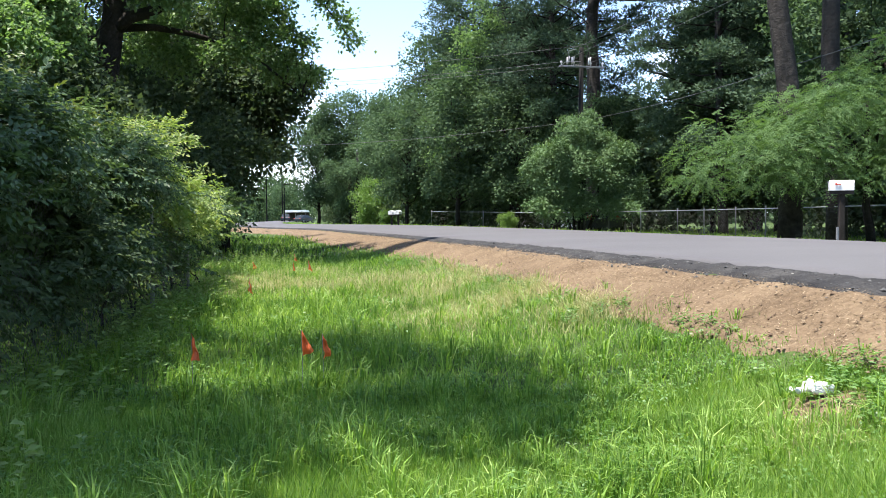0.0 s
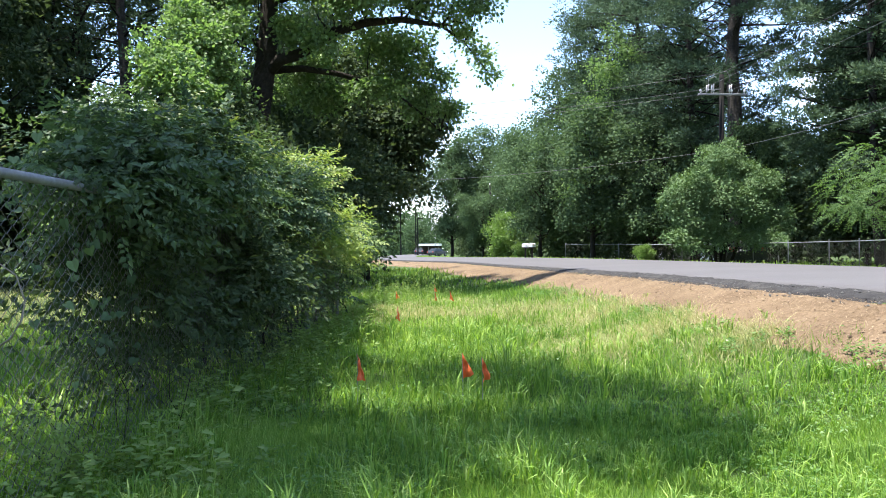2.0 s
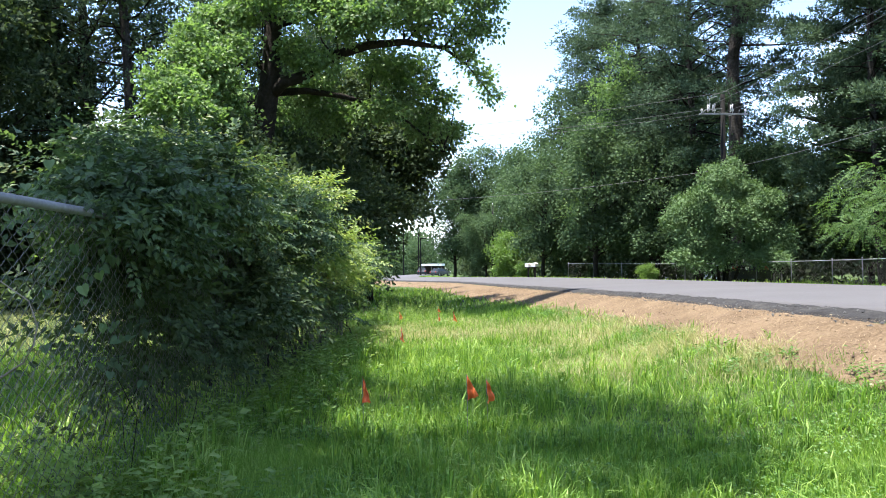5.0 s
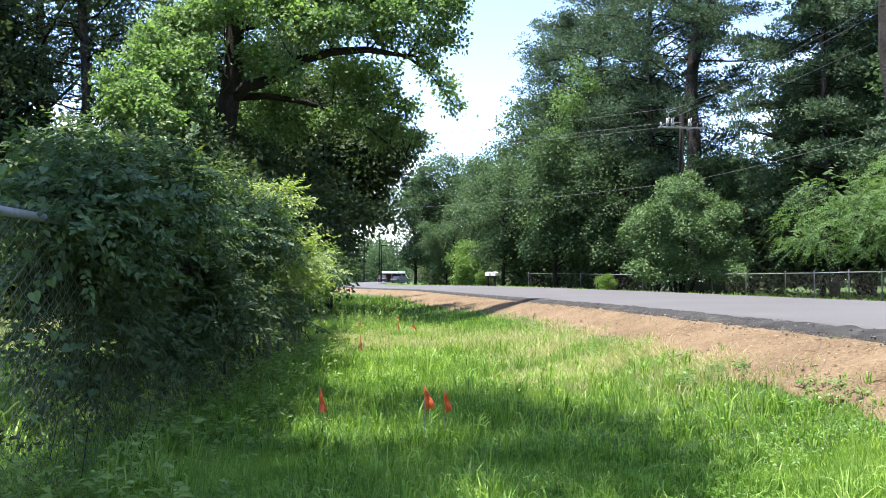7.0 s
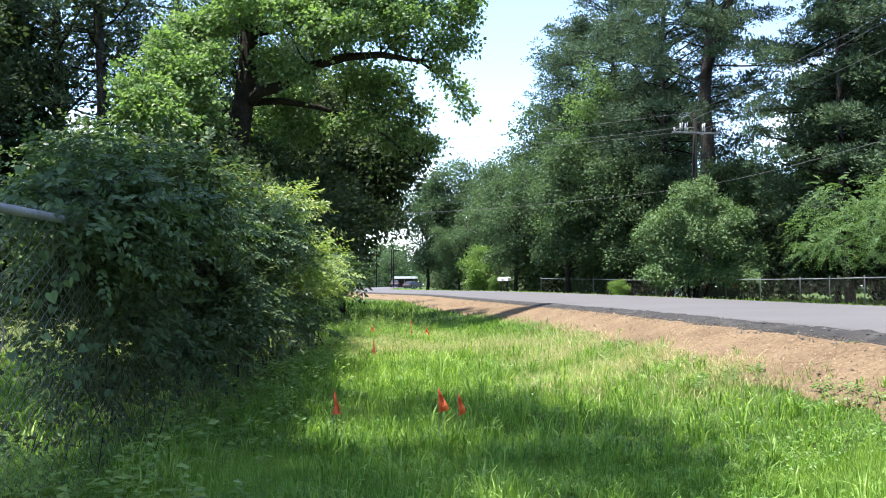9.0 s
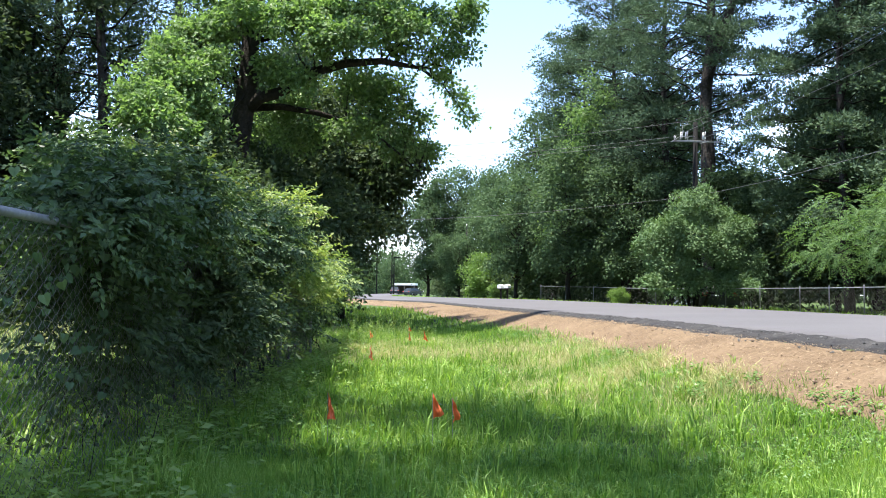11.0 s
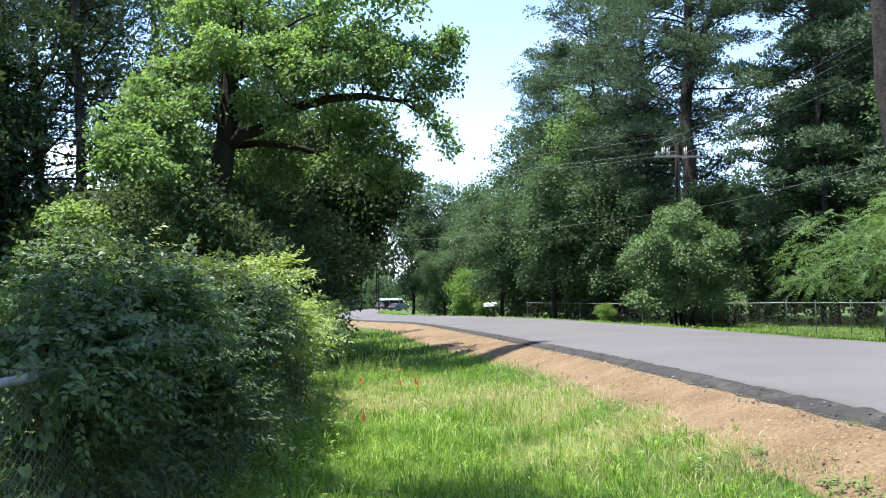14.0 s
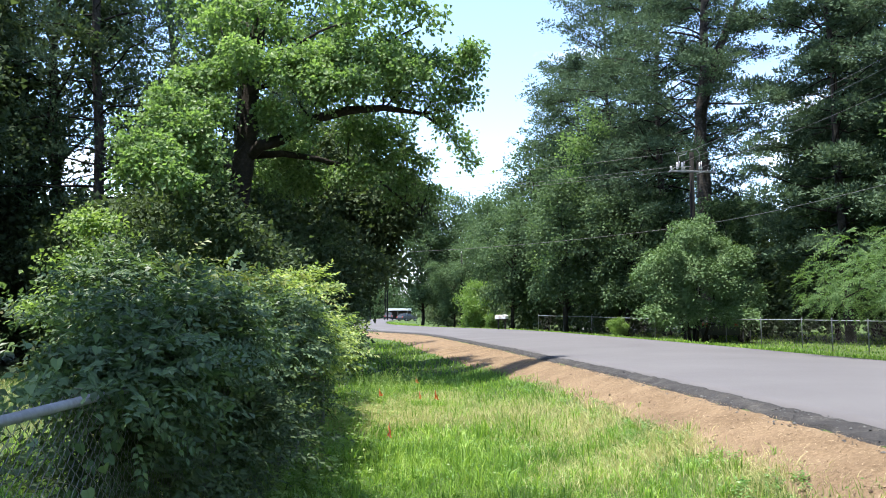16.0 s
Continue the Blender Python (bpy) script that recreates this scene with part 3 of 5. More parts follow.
grass_bits = []
for n, d0, d1, w, h in ((340000, 0.9, 5.0, 0.006, 0.05), (130000, 5.0, 11.0, 0.009, 0.065), (55000, 11.0, 22.0, 0.018, 0.1), (20000, 22.0, 48.0, 0.045, 0.15)):
    x, y, g = blade_places(n, d0, d1)
    grass_bits.append(short_blades(x, y, h * g, w * rng.uniform(0.6, 1.4, len(x))))
def tufts(x, y, height, width, per):
    """Tufts of arching blades that spread from their middle."""
    n = len(x) * per
    a = rng.uniform(0, 6.28, n)
    way = np.stack([np.cos(a), np.sin(a), 0 * a], 1)
    side = np.stack([-np.sin(a), np.cos(a), 0 * a], 1) * (width * rng.uniform(0.5, 1.3, n))[:, None] / 2
    h = np.repeat(height, per) * rng.uniform(0.5, 1.15, n)
    out = (h * rng.uniform(0.15, 0.95, n))[:, None] * way
    up = h[:, None] * np.array([0, 0, 1.0])
    xx, yy = np.repeat(x, per), np.repeat(y, per)
    base = np.stack([xx, yy, land(xx, yy) - 0.01], 1) + way * rng.uniform(0, 0.03, n)[:, None]
    mid, end = base + up * 0.7 + out * 0.35, base + up * rng.uniform(0.6, 1.0, n)[:, None] + out
    v = np.stack([base - side * 0.7, base + side * 0.7, mid + side, mid - side, end], 1).reshape(-1, 3)
    k = np.arange(n)[:, None] * 5
    return v, k + np.array([[0, 1, 2, 3]]), k + np.array([[3, 2, 4]])


FLAGS = [(-1.245, 4.82, 0.44, -25), (-0.65, 4.93, 0.44, 15), (-0.55, 5.06, 0.40, 40), (-2.05, 9.8, 0.40, 80), (-2.12, 14.5, 0.36, 30), (-2.4, 14.6, 0.34, 60), (-3.15, 14.9, 0.34, 20), (-2.95, 17.9, 0.34, 50)]
for n, d0, d1, w, h, per in ((4200, 0.9, 5.0, 0.0062, 0.115, 12), (3200, 5.0, 12.0, 0.0095, 0.14, 10)):
    x, y, g = blade_places(n, d0, d1)
    ok = patch(x, y, 1.7, 41) > -0.12
    grass_bits.append(tufts(x[ok], y[ok], h * g[ok], w, per))
fx_, fy_ = (np.repeat([q[k] for q in FLAGS], 16) + rng.normal(0, 0.09, 16 * len(FLAGS)) for k in (0, 1))
grass_bits.append(tufts(fx_, fy_, rng.uniform(0.14, 0.27, len(fx_)), 0.008, 10))
x, y = scatter(60000, 0.3, 8.0, 31, 322)
ok = on_verge(x, y)
grass_bits.append(short_blades(x[ok], y[ok], 0.05 * rng.uniform(0.6, 1.5, ok.sum()), 0.012 * rng.uniform(0.6, 1.4, ok.sum())))
x, y = scatter(9000, 0.3, 0.95, -40, 33)
grass_bits.append(short_blades(x, y, 0.05 * rng.uniform(0.6, 1.5, len(x)), 0.008 * rng.uniform(0.6, 1.4, len(x))))
tagged(part("grass", grass_bits, M_GRASS), "lush green uncut grass in the ditch", "grass", kind="stuff")

leaf_bits = []
for n, d0, d1, L in ((40000, 0.9, 5.5, 0.018), (12000, 5.5, 11.0, 0.028)):
    x, y, g = blade_places(n, d0, d1)
    ok = patch(x, y, 1.3, 21) + 0.5 * patch(x, y, 6.0, 3) > 0.05
    x, y, g = x[ok], y[ok], g[ok]
    a = rng.uniform(0, 6.28, len(x))
    s = L * rng.uniform(0.6, 1.4, len(x))
    leaf_bits.append(leaf_quads(np.stack([x, y, land(x, y) + rng.uniform(0.02, 0.065, len(x)) * (1 if d0 < 3 else 1.4)], 1), np.stack([np.cos(a), np.sin(a), rng.normal(0.1, 0.3, len(x))], 1), np.array([[0, 0, 1.0]]) + rng.normal(0, 0.4, (len(x), 3)), s, s * 0.7))
tagged(part("ditch_clover", leaf_bits, M_CLOVER), "small round leaves mixed into the ditch grass", "clover", kind="stuff")
n_e = 1300
px_, py_ = along_bank(n_e, lambda y: bank_width(y) + 0.02, lambda y: bank_width(y) + 0.5, 2.0, 22.0, 1.5)
ok = patch(px_, py_, 1.1, 31) > -0.05
px_, py_ = px_[ok], py_[ok]
k_ = np.tile(np.arange(9), len(px_))
x, y = np.repeat(px_, 9), np.repeat(py_, 9)
a = k_ * 2.4 + np.repeat(rng.uniform(0, 6, len(px_)), 9)
s = np.repeat(rng.uniform(0.018, 0.045, len(px_)), 9) * rng.uniform(0.6, 1.2, len(x))
tagged(part("bank_weeds", [leaf_quads(np.stack([x + np.cos(a) * s * 0.4, y + np.sin(a) * s * 0.4, land(x, y) + 0.035 + 0.006 * k_], 1), np.stack([np.cos(a), np.sin(a), 0.3 + 0 * a], 1), np.array([[0, 0, 1.0]]) + rng.normal(0, 0.3, (len(x), 3)), s, s * 0.6)], M_CLOVER), "low leafy weeds along the foot of the dirt bank", "weeds", kind="stuff")
r_, a_ = np.meshgrid(np.linspace(0, 1, 8), np.linspace(0, 2 * np.pi, 25)[:-1])
wob_ = 1 + 0.25 * np.sin(3 * a_ + 1) + 0.12 * np.sin(7 * a_)
x, y = BAG[0] + 0.27 * r_ * wob_ * np.cos(a_), BAG[1] + 0.36 * r_ * wob_ * np.sin(a_)
i_, j_ = np.meshgrid(np.arange(24), np.arange(7), indexing="ij")
patch_f = np.stack([i_ * 8 + j_, i_ * 8 + j_ + 1, (i_ + 1) % 24 * 8 + j_ + 1, (i_ + 1) % 24 * 8 + j_], -1).reshape(-1, 4)
tagged(part("dirt_patch", [(np.stack([x, y, land(x, y) + 0.03 - 0.05 * r_**3], -1).reshape(-1, 3), patch_f)], M_DIRT, smooth=True), "bare brown dirt patch in the grass", "dirt patch", kind="structure")

DRY = [(-2.7, 13.4, 1.0, 1.7, 14000), (-2.4, 16.0, 0.8, 1.2, 3000), (1.0, 9.3, 0.6, 0.8, 7000), (0.15, 11.8, 0.7, 1.3, 7000), (-0.9, 13.8, 0.9, 1.6, 5000), (1.5, 7.4, 0.45, 0.7, 3500), (0.2, 8.6, 0.6, 0.9, 2500), (1.72, 3.65, 0.2, 0.16, 420)]
dry_bits = []
for cx, cy, rx_, ry_, n in DRY:
    x, y = cx + rng.normal(0, rx_ * 0.6, n), cy + rng.normal(0, ry_ * 0.6, n)
    ok = on_verge(x, y)
    x, y = x[ok], y[ok]
    dry_bits.append(blades(x, y, rng.uniform(0.06, 0.13, len(x)), np.full(len(x), 0.0035 + 0.0003 * cy), 0.8))
tagged(part("dry_grass", dry_bits, M_DRYGRASS), "yellowed seeding grass in patches", "dry grass", kind="stuff")

x, y = scatter(16000, 20, 62, -6, 31)
s_, yy_ = road_frame(x, y)
ok = s_ < -6.0
tagged(part("verge_grass", [blades(x[ok], y[ok], rng.uniform(0.06, 0.16, ok.sum()), np.full(ok.sum(), 0.04))], M_GRASS), "mown green grass beyond the road", "grass", kind="stuff")
x, y = scatter(14000, 50, 125, -18, 4)
s_, yy_ = road_frame(x, y)
ok = (s_ < -6.0) & (s_ > -11.0)
tagged(part("roadside_grass", [blades(x[ok], y[ok], rng.uniform(0.08, 0.2, ok.sum()), np.full(ok.sum(), 0.09))], M_GRASS), "bright green grass along the far bend of the road", "grass", kind="stuff")
x, y = scatter(16000, 3.5, 26, -48, -14)
ok = x < fence_x(y) - 0.3
tagged(part("yard_grass", [blades(x[ok], y[ok], rng.uniform(0.05, 0.14, ok.sum()), np.full(ok.sum(), 0.016))], M_DRYGRASS), "short sunlit lawn behind the fence", "grass", kind="stuff")


def weeds(n, y0, y1, reach, size, keep=1.0):
    """Broad-leaved weeds at the foot of the fence."""
    y = rng.uniform(y0, y1, n)
    x = fence_x(y) + np.abs(rng.normal(0, reach, n))
    h = size * rng.uniform(0.3, 1.1, n) * np.clip(1.2 - (x - fence_x(y)) / (reach * 2.4), 0.25, 1)
    per = 12
    k = np.tile(np.linspace(0.25, 1, per), (n, 1))
    a = rng.uniform(0, 6.28, (n, per))
    lean = rng.normal(0, 0.2, (n, 1, 2))
    base = np.stack([x[:, None] + lean[..., 0] * k * h[:, None], y[:, None] + lean[..., 1] * k * h[:, None], land(x, y)[:, None] + k * h[:, None]], -1)
    way = np.stack([np.cos(a), np.sin(a), 0.25 + 0 * a], -1)
    L = rng.uniform(0.022, 0.055, n * per) * (1.0 if keep == 1.0 else 1.3)
    stems = blades(x, y, h, np.full(n, 0.006), 0.2)
    up = np.array([[0, 0, 1.0]]) + rng.normal(0, 0.35, (n * per, 3))
    m = int(n * keep) * per
    return [leaf_quads(base.reshape(-1, 3)[:m], way.reshape(-1, 3)[:m], up[:m], L[:m], L[:m] * 0.55)] + ([stems] if keep == 1.0 else [])


tagged(part("weeds", weeds(70, 2.0, 3.4, 0.2, 0.22, 0.4) + weeds(900, 3.2, 13.5, 0.4, 0.28, 0.4), M_WEED), "leafy green weeds at the foot of the fence", "weeds", kind="stuff")
tagged(part("ditch_weeds", weeds(260, 12.5, 20.0, 1.2, 0.5), M_WEED), "tall pale weeds in the ditch", "weeds", kind="stuff")


# ---- near fence ----
def thing(name, label, category, group=""):
    return tagged(new(name), label, category, group)


def link_wires(length, height, pitch, r, sides=3):
    """Woven diamond wires standing in the plane y = 0, from x = 0 to length."""
    bits = []
    n = int(height / (pitch * 0.62))
    z = np.linspace(0, height, n + 1)
    for i in range(int(length / pitch)):
        zig = (np.arange(n + 1) + i) % 2
        p = np.stack([(i + zig * 1.06 - 0.03) * pitch, np.where(zig, 0.003, -0.003), z], 1)
        v, f, _ = tube(p, r, sides)
        bits.append((v, f))
    return bits


def chain_fence(name, label, points, height, post_gap, post_r, pitch, wire_r, group="", fine_span=None):
    root = thing(name, label, "fence", group)
    pts = np.array(points, float)
    seg = np.linalg.norm(np.diff(pts[:, :2], axis=0), axis=1)
    for (a, b), L in zip(zip(pts, pts[1:]), seg):
        n = max(1, round(L / post_gap))
        for k in range(n + (1 if (b == pts[-1]).all() else 0)):
            q = a + (b - a) * k / n
            zb = land_at(q[0], q[1])
            part("fence_post", [tube([(q[0], q[1], zb - 0.05), (q[0], q[1], q[2] - 0.02), (q[0], q[1], q[2] + 0.05)], post_r, 8), tube([(q[0], q[1], q[2] + 0.03), (q[0], q[1], q[2] + 0.07), (q[0], q[1], q[2] + 0.09)], [post_r * 1.25, post_r * 1.2, post_r * 0.4], 8)], M_GALV, root, smooth=True)
        part("top_rail", [tube([a, (a + b) / 2 + np.array([0, 0, -0.006]), b], post_r * 0.75, 8)], M_GALV, root, smooth=True)
        d = unit(b - a)
        m = Matrix(((d[0], -d[1], 0, a[0]), (d[1], d[0], 0, a[1]), ((b[2] - a[2]) / L, 0, 1, a[2] - height + 0.03), (0, 0, 0, 1)))
        fine = pitch if fine_span is None or fine_span[0] <= (a[1] + b[1]) / 2 <= fine_span[1] else pitch * 3
        w = part("chain_link", link_wires(L, height, fine, wire_r), M_WIRE, root)
        w.data.transform(m)
    return root


near_fence = [(float(fence_x(y)), y, 1.31) for y in (-3.0, 2.1, 9.0, 11.5)]
chain_fence("chain_link_fence", "grey galvanized chain-link fence overgrown by shrubs", near_fence, 1.22, 7.0, 0.025, 0.0425, 0.0017, fine_span=(0.0, 12.0))


# ---- shrubs on the fence ----
def sprays(pos, out, leaflets, length, leaf, droop=0.25, wide=0.58):
    """Feathered leaf sprays: a stalk with paired leaflets."""
    n = len(pos)
    way = unit(out * np.array([1, 1, 0.6]) + rng.normal(size=(n, 3)) * np.array([0.6, 0.6, 0.3]))
    up = unit(np.array([0, 0, 0.6]) + out * 0.8 + rng.normal(size=(n, 3)) * 0.3)
    side = unit(np.cross(way, up))
    L = length * rng.uniform(0.6, 1.3, n)
    k = np.linspace(0.15, 1, leaflets)
    sgn = np.where(np.arange(leaflets) % 2, 1.0, -1.0)
    sgn[-1] = 0.0
    base = pos[:, None] + way[:, None] * (L[:, None] * k)[..., None] - np.array([0, 0, 1.0]) * (droop * L[:, None] * k**2)[..., None]
    lw = way[:, None] * 0.65 + side[:, None] * sgn[None, :, None] + rng.normal(size=(n, leaflets, 3)) * 0.18 - np.array([0, 0, 0.15])
    ln = np.repeat(up, leaflets, 0) + rng.normal(size=(n * leaflets, 3)) * 0.25
    ls = leaf * rng.uniform(0.7, 1.25, n * leaflets)
    return leaf_quads(base.reshape(-1, 3), lw.reshape(-1, 3), ln, ls, ls * wide)


def shrub(name, label, lobes, n, mat, length=0.2, leaf=0.06, leaflets=9, shell=(0.4, 1.05), stems=14, rough=0.2, gaps=0.3, thick=1.0):
    root = thing(name, label, "shrub")
    lo = np.array(lobes, float)
    bits = []
    for _ in range(stems):
        c = lo[rng.integers(len(lo))]
        bx, by = c[0] + rng.normal(0, 0.12), c[1] + rng.normal(0, c[4] * 0.4)
        top = c[:3] + rng.normal(size=3) * c[3:] * 0.45
        bits.append(tube(wander((bx, by, land_at(bx, by) - 0.05), top, 8, 0.18), thick * np.linspace(0.013, 0.004, 8), 5))
        for _ in range(3):
            e = c[:3] + sphere_dirs(1)[0] * c[3:] * 0.95
            bits.append(tube(wander(top * 0.5 + c[:3] * 0.5, e, 6, 0.1), thick * np.linspace(0.006, 0.002, 6), 4))
    tagged(part("stemwood", bits, M_BARK, root, "thin tangled brown stems", smooth=True), kind="stuff")
    pos, out = clumps(boughs(lobes, 8, 0.42), n, shell, rough, -0.5)
    q = np.array([noise.noise(Vector(p) * 1.7 + Vector((1.3, 4.1, 0.7))) for p in pos]) + 0.5 * np.minimum(pos[:, 2] - 1.0, 0.1)
    ok = (pos[:, 2] > land(pos[:, 0], pos[:, 1]) + 0.12) & (q > np.quantile(q, gaps))
    tip, way = clumps(lobes, n // 22, (1.05, 1.4), rough, -0.1)
    high = tip[:, 2] > 0.35
    part("foliage", [sprays(pos[ok], out[ok], leaflets, length, leaf), sprays(tip[high], unit(way[high] + np.array([0, 0, 0.5])), leaflets, length * 1.15, leaf)], mat, root)
    return root


def on_fence(y, dx, z, rx, ry, rz):
    return (float(fence_x(y)) + dx, y, z, rx, ry, rz)


shrub("dark_shrub", "large dark blue-green shrub with feathered leaves on the fence",
      [on_fence(3.75, 0.0, 1.22, 0.32, 0.45, 0.36), on_fence(4.5, -0.15, 1.28, 0.5, 0.7, 0.42), on_fence(5.5, -0.2, 1.3, 0.6, 0.9, 0.45), on_fence(6.8, -0.22, 1.26, 0.56, 0.9, 0.46),
       on_fence(8.1, -0.5, 1.12, 0.42, 0.6, 0.5), on_fence(6.2, -0.18, 0.7, 0.36, 0.9, 0.38), on_fence(7.4, -0.25, 0.45, 0.32, 0.8, 0.36), on_fence(5.4, -0.3, 0.36, 0.2, 0.7, 0.26), on_fence(6.3, -0.25, 0.36, 0.26, 0.7, 0.28)], 11500, M_SHRUB, 0.2, 0.043, 11, (0.6, 1.12), stems=22, rough=0.2, gaps=0.3, thick=0.16)
# dark leaves fill the hollow behind the wire, in place of its deep shade
shrub("dark_fill_shrub", "dark filler thicket behind the fence wire, standing in for the hedge's inner shade",
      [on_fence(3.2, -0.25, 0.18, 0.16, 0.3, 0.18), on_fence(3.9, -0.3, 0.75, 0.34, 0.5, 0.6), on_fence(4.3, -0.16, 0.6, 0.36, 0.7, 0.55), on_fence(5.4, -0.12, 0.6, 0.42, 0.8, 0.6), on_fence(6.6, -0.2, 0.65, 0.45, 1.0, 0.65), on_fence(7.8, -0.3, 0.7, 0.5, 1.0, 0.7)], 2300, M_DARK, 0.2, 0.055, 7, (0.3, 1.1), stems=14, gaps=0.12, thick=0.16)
rng = np.random.Generator(np.random.PCG64(7).advance(8315643))
clump = shrub("weed_clump", "leafy green bramble clump at the fence foot",
      [(-1.82, 2.35, 0.4, 0.16, 0.3, 0.24), (-1.86, 2.9, 0.38, 0.16, 0.3, 0.24), (-1.92, 3.35, 0.22, 0.16, 0.25, 0.16)], 240, M_WEED, 0.11, 0.04, 7, (0.3, 1.1), stems=4, gaps=0.1, thick=0.15)
clump.scale = (0.6, 0.75, 0.75)
clump.location = (-0.95, 0.72, 0.02)
shrub("olive_shrub", "olive shrub with reddish new tips behind the dark one",
      [on_fence(5.6, -0.5, 1.4, 0.5, 0.8, 0.42), on_fence(7.2, -0.4, 1.5, 0.6, 0.9, 0.4), on_fence(8.6, -0.25, 1.5, 0.55, 0.7, 0.42)], 1500, M_OLIVE, 0.2, 0.05, 9, (0.6, 1.1), stems=10, rough=0.3)
# sunlit end of the hedge, brightened by its leaf colour
shrub("yellow_shrub", "yellow-green shrub on the fence, sunlight put into its leaf colour",
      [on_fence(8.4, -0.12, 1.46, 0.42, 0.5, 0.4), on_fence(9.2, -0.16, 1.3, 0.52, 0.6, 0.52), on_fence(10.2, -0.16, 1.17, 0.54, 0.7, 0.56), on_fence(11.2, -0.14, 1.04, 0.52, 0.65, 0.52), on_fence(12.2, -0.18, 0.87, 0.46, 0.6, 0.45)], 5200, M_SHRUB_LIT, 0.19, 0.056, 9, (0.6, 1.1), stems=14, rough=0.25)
shrub("low_shrub", "low dark green shrub at the end of the hedge",
      [on_fence(8.4, -0.26, 0.5, 0.36, 0.7, 0.38), on_fence(9.4, -0.26, 0.5, 0.38, 0.7, 0.4), on_fence(10.5, -0.25, 0.48, 0.38, 0.8, 0.4), on_fence(11.6, -0.25, 0.45, 0.38, 0.7, 0.4), on_fence(12.8, -0.3, 0.55, 0.42, 0.8, 0.45), on_fence(14.2, -0.35, 0.75, 0.5, 0.9, 0.6), on_fence(15.8, -0.6, 0.9, 0.7, 1.1, 0.8)], 3000, M_SHRUB, 0.2, 0.06, 9, (0.5, 1.1), stems=12, rough=0.3)


def heart_leaves(base, way, up, size):
    """Heart-shaped leaves, eight corners each."""
    way, n = unit(way), len(base)
    side = unit(np.cross(way, up))
    nor = np.cross(side, way)
    shape = [(0.0, 0.0), (0.32, -0.14), (0.52, 0.12), (0.42, 0.5), (0.0, 1.0), (-0.42, 0.5), (-0.52, 0.12), (-0.32, -0.14)]
    s = size[:, None]
    v = np.stack([base + side * a * s + way * b * s + nor * (abs(a) * 0.25 - b * b * 0.15) * s for a, b in shape], 1)
    k = np.arange(n)[:, None] * 8
    return v.reshape(-1, 3), np.concatenate([k + np.array([[0, 1, 2, 3]]), k + np.array([[0, 3, 4, 5]]), k + np.array([[0, 5, 6, 7]])])


def heart_vine(n):
    """Heart-leaved creeper on the open bay of the fence."""
    root = thing("creeper", "creeper with heart-shaped leaves and red twigs climbing the fence", "vine")
    y = rng.normal(3.35, 0.28, n)
    pos = np.stack([fence_x(y) + rng.normal(0.03, 0.05, n), y, np.clip(rng.normal(1.1, 0.3, n), 0.25, 1.55)], 1)
    y_r = rng.uniform(3.2, 4.4, n)
    pos = np.concatenate([pos, np.stack([fence_x(y_r) + rng.normal(0.05, 0.05, n), y_r, rng.normal(1.33, 0.08, n)], 1)])
    n *= 2
    way = rng.normal(size=(n, 3)) * 0.5 + np.array([0.3, -0.35, -0.8])
    part("leaf_sprays", [heart_leaves(pos, way, np.array([[0.5, -0.5, 0.8]]) + rng.normal(0, 0.4, (n, 3)), rng.uniform(0.025, 0.048, n))], M_SHRUB, root)
    for q in rng.normal(3.3, 0.1, 1):
        part("stem", [tube(wander((float(fence_x(q)), q, 0.1), (float(fence_x(q)) + 0.05, q + rng.normal(0, 0.2), rng.uniform(1.1, 1.4)), 12, 0.3), 0.001, 5)], M_TWIG, root, smooth=True)


heart_vine(60)
twig = thing("bare_twig", "bare pale arching stem leaning on the fence", "twig")
part("stem", [tube([(-2.1, 2.6, 0.45), (-1.95, 2.52, 0.66), (-1.83, 2.51, 0.726), (-1.777, 2.517, 0.761), (-1.744, 2.521, 0.816), (-1.73, 2.521, 0.879), (-1.76, 2.52, 0.96), (-1.9, 2.52, 1.05)], np.linspace(0.005, 0.002, 8), 6)], M_TWIG, twig, smooth=True)


# ---- trees ----
def tree(name, label, at, trunk, limbs, crown_bits, bark, leaf_mat, category="tree", group=""):
    """Trunk and limbs are tubes in the tree's own space; at: its foot."""
    root = thing(name, label, category, group)
    part("trunk", [tube(*t) for t in trunk], bark, root, smooth=True)
    if limbs:
        tagged(part("branchwood", [tube(*t) for t in limbs], M_BARK, root, smooth=True), kind="stuff")
    part("crown", crown_bits, leaf_mat, root)
    root.location = at
    return root


